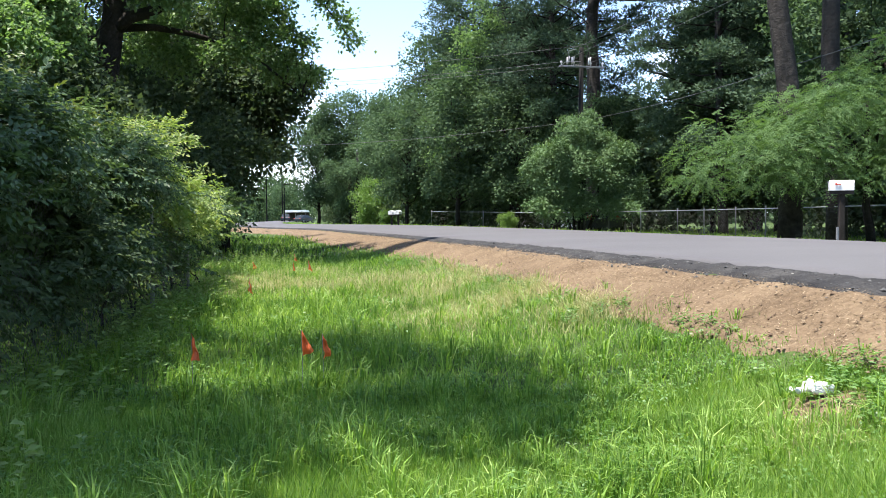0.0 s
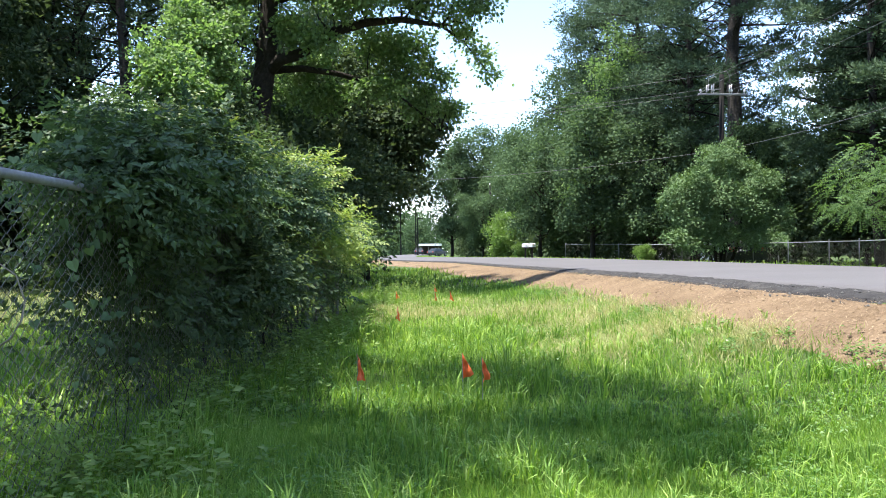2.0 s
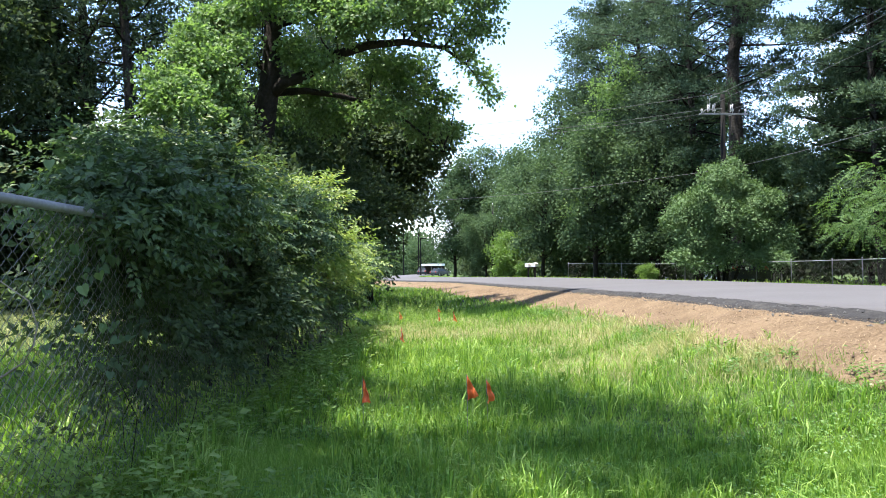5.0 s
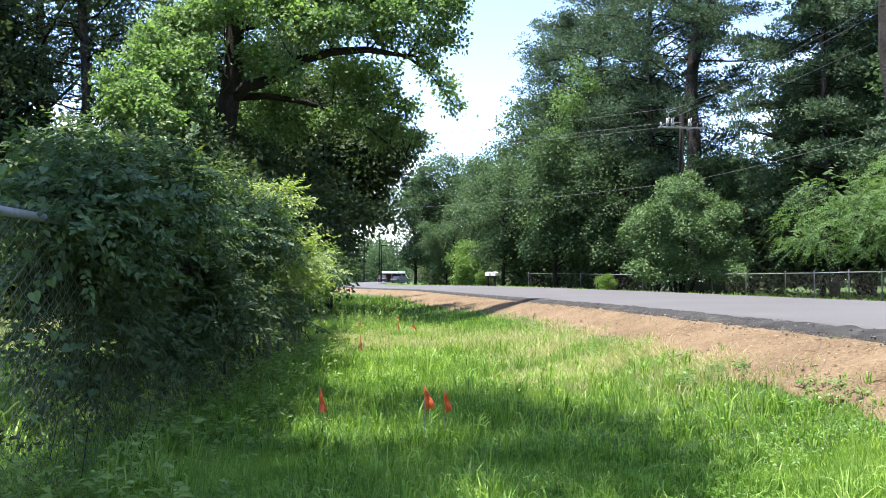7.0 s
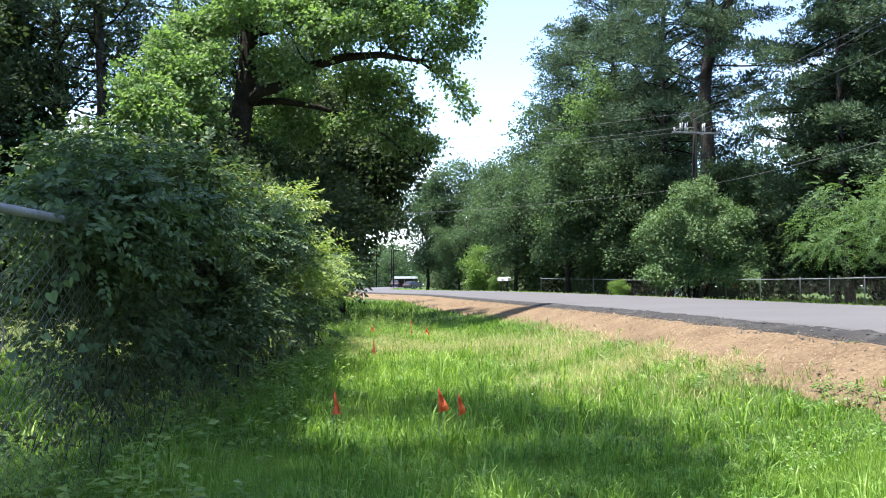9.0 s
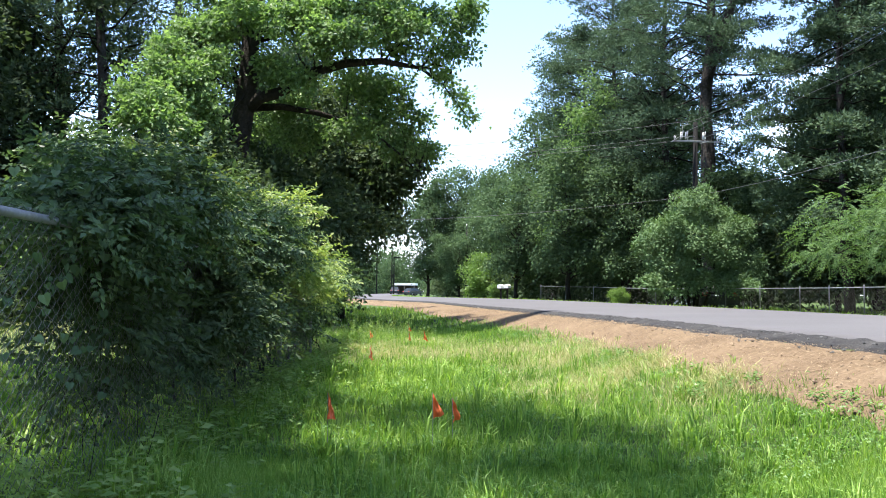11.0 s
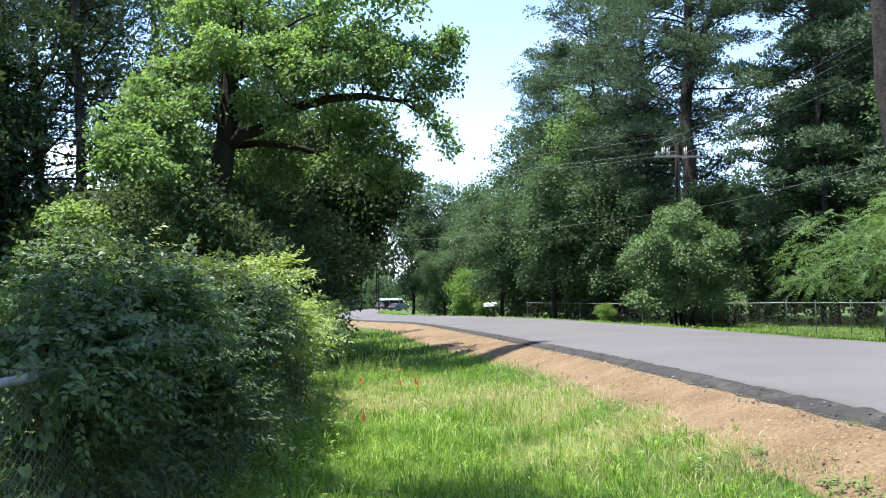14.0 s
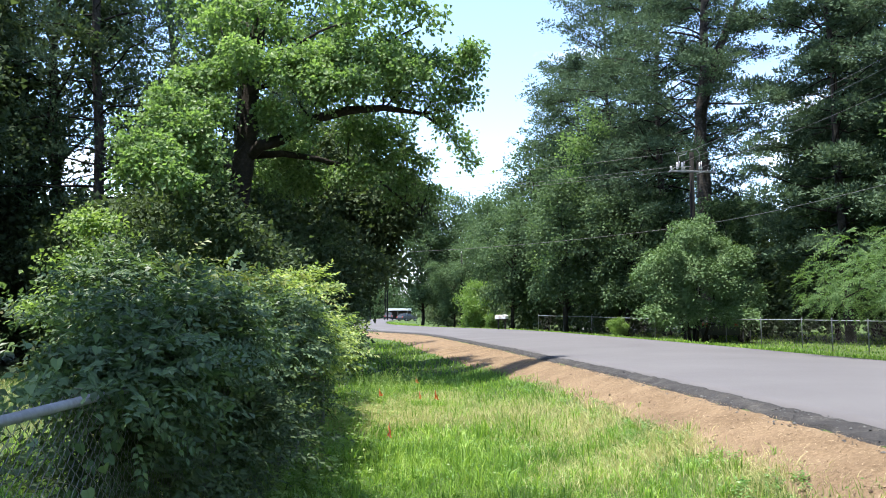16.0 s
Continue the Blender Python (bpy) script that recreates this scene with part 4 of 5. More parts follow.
def hardwood(name, label, at, height, width, leaf, cover, mat, low=0.16, bark=None, group="", lumps=11, twigs=6):
    """A leafy tree whose crown is a heap of uneven lobes."""
    lobes = []
    for k in range(lumps * 2):
        u = (k + 0.5) / (lumps * 2)
        z = height * (low + (0.93 - low) * u)
        r = width / 2 * (0.3 + 0.7 * math.sin(math.pi * min(1, 0.22 + 0.78 * (1 - u)) ** 0.8))
        a = k * 2.4 + rng.uniform(-0.5, 0.5)
        q = r * rng.uniform(0.3, 0.9)
        s = width * rng.uniform(0.11, 0.2)
        lobes.append((q * math.cos(a), q * math.sin(a), z, s, s, s * rng.uniform(0.65, 0.95)))
    lobes.append((0, 0, height * 0.9, width * 0.15, width * 0.15, height * 0.09))
    r0 = 0.018 * height
    trunk = [(wander((0, 0, -0.1), (rng.normal(0, 0.3), rng.normal(0, 0.3), height * 0.8), 9, 0.25), np.linspace(r0, r0 * 0.25, 9), 8)]
    limbs = [(wander((0, 0, l[2] * 0.65), l[:3], 6, 0.3), np.linspace(r0 * 0.4, r0 * 0.08, 6), 5) for l in lobes]
    bits = [foliage(boughs(lobes, twigs, 0.46), cover * 1.25, leaf, sprig=3.2, jitter=0.45, thin=0.36, grain=6.5 / width, far=True)]
    return tree(name, label, at, trunk, limbs, bits, bark or M_BARK, mat, group=group)


def pine(name, label, at, height, spread, base=0.36, n=52, radius=0.3, per=44, blade=(0.26, 0.05), group="", fork=None, lean=None):
    """A tall pine with open, clumpy boughs; lean: how far its top stands off its foot."""
    top = (*(lean or (rng.normal(0, 0.5), rng.normal(0, 0.5))), height)
    line = wander((0, 0, -0.1), top, 14, 0.35)
    trunk = [(line, np.linspace(radius, 0.05, 14), 10)]
    if fork:
        f0, f1 = fork
        trunk.append((wander((line[0, 0], line[0, 1], f0[2]), f1, 10, 0.3), np.linspace(radius * 0.62, 0.05, 10), 8))
    limbs, pos, size = [], [], []
    for k in range(n):
        u = (k + rng.uniform(0, 1)) / n
        z = height * (base + (0.985 - base) * u)
        c = np.array([np.interp(z, line[:, 2], line[:, 0]), np.interp(z, line[:, 2], line[:, 1]), z])
        L = spread * (0.25 + 0.75 * math.sin(math.pi * (0.28 + 0.72 * u)) ** 0.8) * rng.uniform(0.55, 1.15)
        a = k * 2.399 + rng.uniform(-0.5, 0.5)
        way = np.array([math.cos(a), math.sin(a), rng.uniform(-0.35, 0.4) + 0.4 * u])
        b = wander(c, c + way * L, 7, 0.25, rng.uniform(-0.1, 0.1) * L)
        limbs.append((b, np.linspace(0.012 + 0.009 * L, 0.008, 7), 4))
        m = max(6, int(L * 3.2))
        t = rng.uniform(0.42, 1.03, m) ** 0.7
        p = np.stack([np.interp(t, np.linspace(0, 1, 7), b[:, q]) for q in range(3)], 1)
        p += rng.normal(size=p.shape) * (0.1 + 0.09 * L) * np.array([1, 1, 0.45])
        for q in p[::2]:
            limbs.append((wander(b[4], q, 4, 0.08), np.linspace(0.012, 0.004, 4), 3))
        pos.append(p)
        size.append(rng.uniform(0.3, 0.8, m))
    bits = [needles(np.concatenate(pos), np.concatenate(size), per, *blade)]
    return tree(name, label, at, trunk, limbs, bits, M_PINEBARK, M_NEEDLE, group=group)


def foot(x, y):
    return Vector((x, y, land_at(x, y)))


def put(ob, x, y, turn, size=1.0, tall=1.0):
    return copy_thing(ob, Matrix.Translation(foot(x, y)) @ Matrix.Rotation(radians(turn), 4, "Z") @ Matrix.Diagonal((size, size, size * tall, 1)))


# the broad tree that leans over the ditch
GX, GY = -7.35, 19.65
G_LEFT = [(-0.63, -1.02, 6.59, 0.86, 0.72, 0.52), (0.35, -1.13, 7.05, 0.72, 0.61, 0.45), (-0.95, -1.64, 6.02, 0.6, 0.52, 0.4), (-0.2, -1.55, 5.79, 0.55, 0.48, 0.38), (-1.23, -2.26, 5.45, 0.58, 0.5, 0.37), (-0.42, -2.36, 5.16, 0.63, 0.53, 0.39), (-1.34, -2.65, 4.94, 0.5, 0.43, 0.33), (-0.69, -2.97, 4.5, 0.54, 0.45, 0.33), (-0.18, -2.31, 4.62, 0.48, 0.41, 0.31), (-1.26, -3.03, 4.33, 0.42, 0.36, 0.28), (-0.42, -3.12, 4.06, 0.46, 0.39, 0.28), (-0.04, -1.88, 4.21, 0.42, 0.36, 0.27)]
G_TOP = [(1.24, -1.03, 6.92, 0.77, 0.64, 0.45), (1.94, -1.14, 6.47, 0.64, 0.56, 0.44), (2.29, -0.52, 7.11, 0.79, 0.68, 0.52), (2.95, -1.03, 6.47, 0.64, 0.53, 0.38), (3.29, -0.21, 7.3, 0.79, 0.69, 0.53), (4.14, -0.5, 6.78, 0.78, 0.66, 0.49), (4.87, -0.03, 7.04, 0.66, 0.59, 0.48), (5.36, 0.42, 7.36, 0.4, 0.38, 0.35), (5.11, 0.22, 6.49, 0.43, 0.35, 0.24), (4.08, -0.09, 6.31, 0.42, 0.34, 0.21), (4.55, 0.37, 6.17, 0.32, 0.27, 0.19)]
G_HANG = [(4.79, 0.81, 5.94, 0.28, 0.23, 0.17), (5.08, 1.05, 5.63, 0.25, 0.22, 0.18), (5.41, 1.31, 5.16, 0.18, 0.2, 0.22), (5.18, 1.47, 5.41, 0.2, 0.18, 0.16)]
G_LOW = [(2.27, 1.23, 6.14, 0.65, 0.52, 0.31), (2.59, 1.78, 5.83, 0.67, 0.54, 0.35), (3.31, 1.85, 5.97, 0.47, 0.42, 0.35), (3.56, 2.1, 5.43, 0.44, 0.39, 0.32), (3.03, 1.45, 5.17, 0.6, 0.5, 0.34), (3.82, 2.35, 4.95, 0.36, 0.32, 0.27), (2.48, 1.0, 4.78, 0.62, 0.49, 0.31), (4.16, 2.6, 4.49, 0.24, 0.23, 0.21), (3.52, 2.33, 4.46, 0.5, 0.41, 0.27), (4.19, 2.38, 5.25, 0.19, 0.22, 0.27), (0.74, 0.98, 5.41, 0.51, 0.43, 0.31), (1.03, 1.24, 4.65, 0.63, 0.53, 0.37), (0.05, 1.33, 4.84, 0.58, 0.48, 0.35), (0.9, -0.5, 5.95, 0.45, 0.4, 0.28), (1.7, -0.7, 5.6, 0.45, 0.4, 0.25)]
G_CROWN = [(-0.5, -0.3, 8.4, 0.9, 0.8, 0.6), (0.5, -0.6, 8.2, 0.7, 0.6, 0.5), (0.9, 1.6, 8.6, 1.6, 1.4, 0.9), (2.9, -0.4, 8.3, 1.2, 1.1, 0.7), (-1.1, 2.2, 8.4, 1.2, 1.1, 0.8), (4.3, -0.2, 8.2, 0.8, 0.8, 0.6), (0.4, 2.1, 10.2, 1.9, 1.9, 1.0), (-1.6, 2.5, 9.8, 1.7, 1.7, 1.0), (-0.6, 2.1, 11.6, 1.6, 1.6, 0.9)]
g_trunk = [(np.array([(-0.2, 0, -0.2), (-0.18, 0.02, 2.0), (-0.16, 0.02, 4.0), (0.02, 0, 5.2), (0.16, -0.04, 6.2), (0.18, -0.05, 7.2), (0.35, 0.2, 9.0), (0.2, 0.6, 11.0), (0.1, 1.0, 12.4)]), np.array([0.38, 0.31, 0.27, 0.25, 0.23, 0.2, 0.15, 0.1, 0.04]), 14)]
g_limbs = [(np.array([(0.05, 0.0, 5.2), (0.45, -0.12, 5.5), (0.98, -0.2, 5.6), (1.84, -0.33, 6.05), (2.68, -0.44, 6.2), (3.46, -0.36, 6.25), (4.31, 0.14, 6.2), (4.76, 0.8, 5.95), (5.48, 1.32, 5.05)]), np.array([0.17, 0.15, 0.14, 0.12, 0.1, 0.08, 0.045, 0.02, 0.006]), 8),
           (np.array([(0.1, 0.05, 5.3), (0.8, 0.5, 5.42), (1.57, 0.88, 5.34), (2.27, 1.26, 5.17), (2.91, 1.64, 4.92), (3.56, 2.14, 4.4), (3.89, 2.39, 4.06)]), np.linspace(0.1, 0.012, 7), 7),
           (np.array([(-0.05, -0.05, 4.75), (-0.3, -0.2, 5.0), (-0.61, -0.36, 5.02), (-1.19, -0.61, 4.72), (-1.7, -0.7, 4.7)]), np.linspace(0.1, 0.015, 5), 7),
           (np.array([(0.12, -0.05, 5.75), (-0.15, -0.2, 5.95), (-0.47, -0.38, 6.02), (-1.19, -0.67, 6.2), (-1.9, -0.9, 6.0)]), np.linspace(0.09, 0.012, 5), 7)]
for l in G_LEFT + G_TOP + G_LOW[:10]:
    m = g_limbs[0][0] if l in G_TOP else g_limbs[1][0] if l in G_LOW else g_limbs[3][0]
    q = m[np.abs(m - np.array(l[:3])).sum(1).argmin()]
    g_limbs.append((wander(q, l[:3], 6, 0.15), np.linspace(0.028, 0.006, 6), 5))
g_limbs += [(wander((0.2, 0.2, min(10.5, l[2] * 0.85)), l[:3], 7, 0.3), np.linspace(0.07, 0.015, 7), 5) for l in G_CROWN]
tree("sweetgum_tree", "tall broad-leaved tree with one limb reaching over the ditch", (GX, GY, land_at(GX, GY)), g_trunk, g_limbs,
     [foliage(boughs([(*l[:5], l[5] * 1.2) for l in G_LEFT + G_TOP + G_LOW], 10, 0.42), 1.15, 0.1, 10, jitter=0.55, aspect=0.85, thin=0.26, grain=1.5), foliage(boughs(G_HANG, 5, 0.55), 0.9, 0.1, 7, aspect=0.8), foliage(boughs(G_CROWN, 6, 0.45), 0.8, 0.13, 12, aspect=0.8, thin=0.2)], M_BARK, M_GUM)

# the dark evergreen beside it
d_lobes = [(0.2, 0, 5.6, 1.8, 1.8, 1.6), (-1.6, -0.6, 4.6, 1.8, 1.7, 1.6), (1.2, -0.5, 4.4, 1.2, 1.3, 1.2), (-2.6, -1.4, 3.2, 1.6, 1.4, 1.4), (0.4, -0.6, 3.0, 1.2, 1.2, 1.0), (-1.0, -1.2, 2.0, 1.6, 1.2, 1.2), (-3.8, -1.6, 5.2, 1.6, 1.6, 1.6), (1.6, -0.4, 3.9, 0.7, 0.8, 0.8), (2.0, -0.9, 4.2, 0.9, 0.9, 0.8), (1.9, -0.7, 5.0, 1.0, 1.0, 0.9), (-0.6, -0.7, 2.2, 0.8, 0.9, 0.8), (1.2, -0.6, 3.0, 0.8, 0.8, 0.7), (0.5, -0.6, 2.0, 0.7, 0.8, 0.6)]
tree("evergreen_tree", "dense dark evergreen tree drooping close to the ground", (-6.7, 26.6, land_at(-6.7, 26.6)),
     [(wander((0, 0, -0.1), (0, 0, 6.5), 8, 0.2), np.linspace(0.24, 0.05, 8), 8)], [(wander((0, 0, l[2] * 0.7), l[:3], 6, 0.2), np.linspace(0.06, 0.012, 6), 5) for l in d_lobes],
     [foliage(boughs(d_lobes, 8, 0.46), 1.1, 0.17, 10)], M_BARK, M_DARK)

# the pale young tree behind the hedge
M_SINK = 0.7
m_lobes = [(0, 0, 4.2, 1.0, 1.0, 0.5), (0.9, -0.2, 3.6, 0.8, 0.8, 0.45), (-0.6, -0.3, 3.3, 0.9, 0.8, 0.4), (0.4, -0.4, 2.7, 0.9, 0.8, 0.4), (-1.1, -0.4, 2.3, 0.7, 0.7, 0.35), (1.4, 0, 2.9, 0.8, 0.8, 0.5), (1.8, 0.2, 2.1, 0.9, 0.8, 0.6)]
m_lobes = [(l[0], l[1], l[2] - M_SINK, *l[3:]) for l in m_lobes if l[2] > 2.2]
tree("maple_sapling", "young maple with pale sunlit leaves behind the hedge", (-10.5, 18.9, land_at(-10.5, 18.9)),
     [(wander((0, 0, -0.1), (0, 0, 3.3), 8, 0.2), np.linspace(0.06, 0.015, 8), 6)], [(wander((0, 0, l[2] * 0.7), l[:3], 5, 0.1), np.linspace(0.025, 0.006, 5), 4) for l in m_lobes],
     [foliage(boughs(m_lobes, 6, 0.42), 0.75, 0.115, 8, aspect=0.85, thin=0.3, grain=1.6)], M_BARK, M_MAPLE)

# dead curled branches in the undergrowth
dead = thing("dead_branches", "bare curled grey branches among the leaves", "branches")
part("twigwood", [tube(wander((-6.2, 17.9, 0.0), (-6.4 + rng.normal(0, 0.5), 17.8, rng.uniform(2.0, 2.9)), 9, 0.3), np.linspace(0.022, 0.006, 9), 5) for _ in range(5)]
     + [tube(wander((-6.0, 17.8, 2.3), (-6.0 + rng.normal(0, 0.5), 17.7, 2.6 + rng.normal(0, 0.3)), 8, 0.35), np.linspace(0.014, 0.005, 8), 5) for _ in range(6)], M_TWIG, dead, smooth=True)

# undergrowth behind the hedge
hardwood("understory_bush", "dark leafy undergrowth below the trees", foot(-9.2, 21.5), 3.6, 4.4, 0.15, 0.8, M_DARK, 0.06)
u_ob = bpy.data.objects["understory_bush"]
for x, y, t, s in ((-7.4, 18.9, 40, 0.95), (-12.6, 23.0, 120, 1.1), (-6.6, 22.4, 200, 0.95), (-15.5, 25.5, 280, 1.2), (-9.8, 26.0, 330, 1.2), (-18.5, 22.5, 75, 1.1), (-9.0, 24.4, 15, 1.45), (-9.6, 29.5, 100, 1.35), (-12.0, 31.0, 250, 1.8)):
    put(u_ob, x, y, t, s)

# pines and dark trees at the left
pine("pine_tree", "tall pine with dark trunk and clumpy needles", foot(-14.0, 25.2), 21, 3.6, 0.2, 62, 0.2, 44, (0.24, 0.06))
p_left = bpy.data.objects["pine_tree"]
for x, y, t, s in ((-17.6, 28.5, 70, 1.1), (-11.8, 31.0, 150, 1.0), (-19.5, 23.5, 210, 0.95), (-15.8, 35, 300, 1.1), (-23, 31, 20, 1.15)):
    put(p_left, x, y, t, s)
# added oak outside the view; its lobes are set to shape the ditch shade
shade_lobes = [(0.6, -1.6, 10.2, 1.5, 1.3, 1.1), (0.8, 0.2, 9.4, 1.3, 1.2, 1.0), (-1.8, 0.4, 8.8, 1.2, 1.2, 1.0), (1.5, -2.6, 8.2, 1.3, 1.2, 0.9), (0.2, 0.2, 12.2, 1.2, 1.2, 1.0), (-2.2, 0.8, 7.2, 1.8, 1.6, 1.3), (3.9, -4.6, 9.6, 1.15, 1.2, 0.9), (4.6, -3.4, 10.2, 1.15, 1.2, 0.9), (1.2, -5.4, 9.4, 1.1, 1.0, 0.8), (5.1, -2.2, 9.8, 1.1, 1.05, 0.8), (4.6, -0.9, 9.8, 1.1, 1.0, 0.8), (4.0, -4.2, 9.0, 1.1, 1.1, 0.8)]
tree("unseen_shade_oak", "unseen oak added beside the view to shade the ditch", foot(-7.55, 6.67), [(wander((0, 0, -0.2), (0.2, 0.2, 11), 12, 0.25), np.linspace(0.34, 0.1, 12), 10)],
     [(wander((0, 0, l[2] * 0.7), l[:3], 7, 0.35), np.linspace(0.12, 0.02, 7), 6) for l in shade_lobes], [foliage(boughs([(*l[:3], *(0.8 * q for q in l[3:])) for l in shade_lobes], 7, 0.48), 1.0, 0.18, 12, shell=(0.5, 1.1), thin=0.26, grain=1.4)], M_BARK, M_DARK)
hardwood("dark_oak", "tall dark oak behind the hedge", foot(-19.5, 19.5), 15, 9.5, 0.3, 0.62, M_DARK, 0.1)
o_ob = bpy.data.objects["dark_oak"]
for x, y, t, s in ((-17.5, 12.0, 210, 0.85), (-16.8, 20.2, 40, 0.62), (-20.5, 25.0, 310, 0.85), (-23, 29, 10, 0.9), (-17.4, 26.8, 120, 0.85), (-14.5, 33.0, 80, 0.8), (-12.5, 40, 60, 0.85)):
    put(o_ob, x, y, t, s)

# right of the road: tall pines
pine("forked_pine", "very tall forked pine with open boughs", foot(8.35, 47.4), 27, 5.2, 0.36, 74, 0.5, 58, (0.28, 0.095), fork=((0, 0, 12.0), (3.6, 0.4, 22.5)), lean=(0.6, 0.2))
pine("loblolly_pine", "tall pine with dense clumpy needles", foot(13.6, 41.0), 23, 4.2, 0.16, 105, 0.24, 64, (0.28, 0.1))
pine("broad_pine", "tall dense pine sweeping down at the wood's edge", foot(4.4, 60.0), 24, 5.6, 0.12, 140, 0.3, 46, (0.28, 0.095))
p_a, p_b = bpy.data.objects["loblolly_pine"], bpy.data.objects["broad_pine"]
for ob, x, y, t, s in ((p_b, 7.4, 55.0, 130, 1.05), (p_b, 2.6, 70.0, 220, 0.92), (p_a, 17.4, 44.0, 60, 1.05), (p_a, 16.2, 35.0, 160, 1.0), (p_a, 21.0, 38.0, 250, 1.1), (p_b, 18.6, 50.5, 40, 0.85)):
    put(ob, x, y, t, s)
for x, y, s in ((8.6, 20.9, 1.0), (11.0, 23.6, 1.0)):
    ob = pine("bare_pine", "tall pine with a thick bare trunk beside the road", foot(x, y), 25, 4.6, 0.45, 34, 0.29, 54, (0.24, 0.07))

# right of the road: broad-leaved wood edge
hardwood("woodland_tree", "leafy tree at the edge of the wood", foot(1.2, 53.5), 9.5, 7.0, 0.22, 0.75, M_HARD, 0.22)
h_a = bpy.data.objects["woodland_tree"]
hardwood("tall_woodland_tree", "tall leafy tree in the wood", foot(5.5, 62.0), 15, 9.0, 0.29, 0.66, M_HARD, 0.1, lumps=14)
h_b = bpy.data.objects["tall_woodland_tree"]
for ob, x, y, t, s in ((h_a, 4.6, 51.5, 90, 0.9), (h_a, -2.4, 62.5, 30, 0.95), (h_a, 10.4, 48.5, 200, 0.8), (h_a, 14.5, 45.5, 250, 0.95), (h_a, 11.5, 56.0, 80, 0.9), (h_b, 0.0, 70.0, 140, 1.0), (h_a, 17.0, 40.0, 310, 1.0),
                       (h_a, 19.5, 34.5, 20, 1.0), (h_b, 18.0, 50.0, 190, 0.85), (h_a, 15.5, 29.5, 110, 1.0), (h_a, 17.5, 24.0, 160, 1.0), (h_b, 24.0, 33.0, 60, 1.0), (h_a, 19.0, 19.0, 60, 1.0), (h_b, 26.0, 24.0, 10, 1.0),
                       (h_b, -9.6, 95.0, 60, 0.98), (h_a, -13.4, 93.0, 200, 1.15), (h_a, -10.2, 96.0, 120, 1.35), (h_b, -4.6, 88.0, 280, 0.9), (h_a, -9.0, 84.0, 170, 0.7), (h_a, -5.2, 81.0, 200, 0.85), (h_b, 1.5, 84.0, 100, 0.9), (h_b, 7.5, 70.0, 250, 1.1), (h_b, 15.0, 62.0, 150, 0.6), (h_b, 20.0, 54.0, 20, 1.0), (h_b, 27.0, 47.0, 110, 0.9)):
    put(ob, x, y, t, s)

# a slender tree in front of the pines, its lighter leaves painting sunlit patches
y_lobes = [(-2.23, -0.66, 10.94, 1.14, 1.14, 1.54), (-2.74, -0.65, 9.1, 1.0, 1.0, 1.14), (-3.51, -0.66, 6.86, 1.0, 1.0, 0.8), (-1.1, -0.58, 12.27, 0.94, 0.94, 1.0), (-3.99, -0.61, 4.09, 1.2, 1.2, 0.94), (-2.76, -0.47, 3.86, 1.0, 1.0, 0.8), (-2.09, -0.47, 6.0, 0.8, 0.8, 0.8), (-1.82, -0.71, 13.54, 0.8, 0.8, 0.87)]
tree("slender_tree", "slender tree of lighter leaves standing in for sunlit patches before the pines", foot(4.3, 54.0), [(wander((0, 0, -0.1), (2.0, 0, 11.5), 9, 0.3), np.linspace(0.12, 0.03, 9), 8)],
     [(wander((l[2] * 0.16, 0, l[2] * 0.9), l[:3], 5, 0.15), np.linspace(0.05, 0.012, 5), 5) for l in y_lobes], [foliage(boughs([(*l[:3], *(0.8 * q for q in l[3:])) for l in y_lobes], 8, 0.5), 0.42, 0.19, sprig=3.6, far=True)], M_BARK, M_GUM)

# the round glossy tree by the far fence
C_SHAPE = np.array([0.82, 0.75, 0.95, 0.84, 0.78, 0.92])
c_lobes = [(0, 0, 4.3, 1.8, 1.8, 1.3), (-1.2, -0.6, 3.4, 1.5, 1.5, 1.3), (1.4, -0.4, 3.4, 1.5, 1.5, 1.3), (-1.9, -0.6, 2.2, 1.2, 1.3, 1.0), (0.2, -1.0, 2.6, 1.8, 1.4, 1.2), (2.3, -0.5, 2.3, 1.2, 1.3, 1.0), (0.6, 0, 5.2, 1.1, 1.1, 0.8), (-0.8, -0.8, 1.8, 1.5, 1.2, 0.8), (3.2, -0.3, 1.9, 0.9, 1.0, 0.8), (-1.6, -1.2, 1.1, 1.3, 1.0, 0.7), (0.6, -1.4, 1.3, 1.2, 0.9, 0.6), (2.2, -1.0, 1.2, 1.1, 0.9, 0.6)]
c_lobes = [tuple(np.array(l) * C_SHAPE) for l in c_lobes]
tree("crape_myrtle", "round glossy-leaved tree with several stems by the fence", foot(6.7, 41.6),
     [(wander((q, 0.1 * q, -0.1), (q * 3, 0, 3.5), 7, 0.15), np.linspace(0.09, 0.03, 7), 6) for q in (-0.35, -0.1, 0.15, 0.4)], [(wander((0, 0, l[2] * 0.6), l[:3], 5, 0.15), np.linspace(0.04, 0.01, 5), 4) for l in c_lobes],
     [foliage(boughs(c_lobes, 9, 0.42), 1.3, 0.125, 12, jitter=0.45, thin=0.3, grain=1.3, far=True)], M_BARK, M_CRAPE)

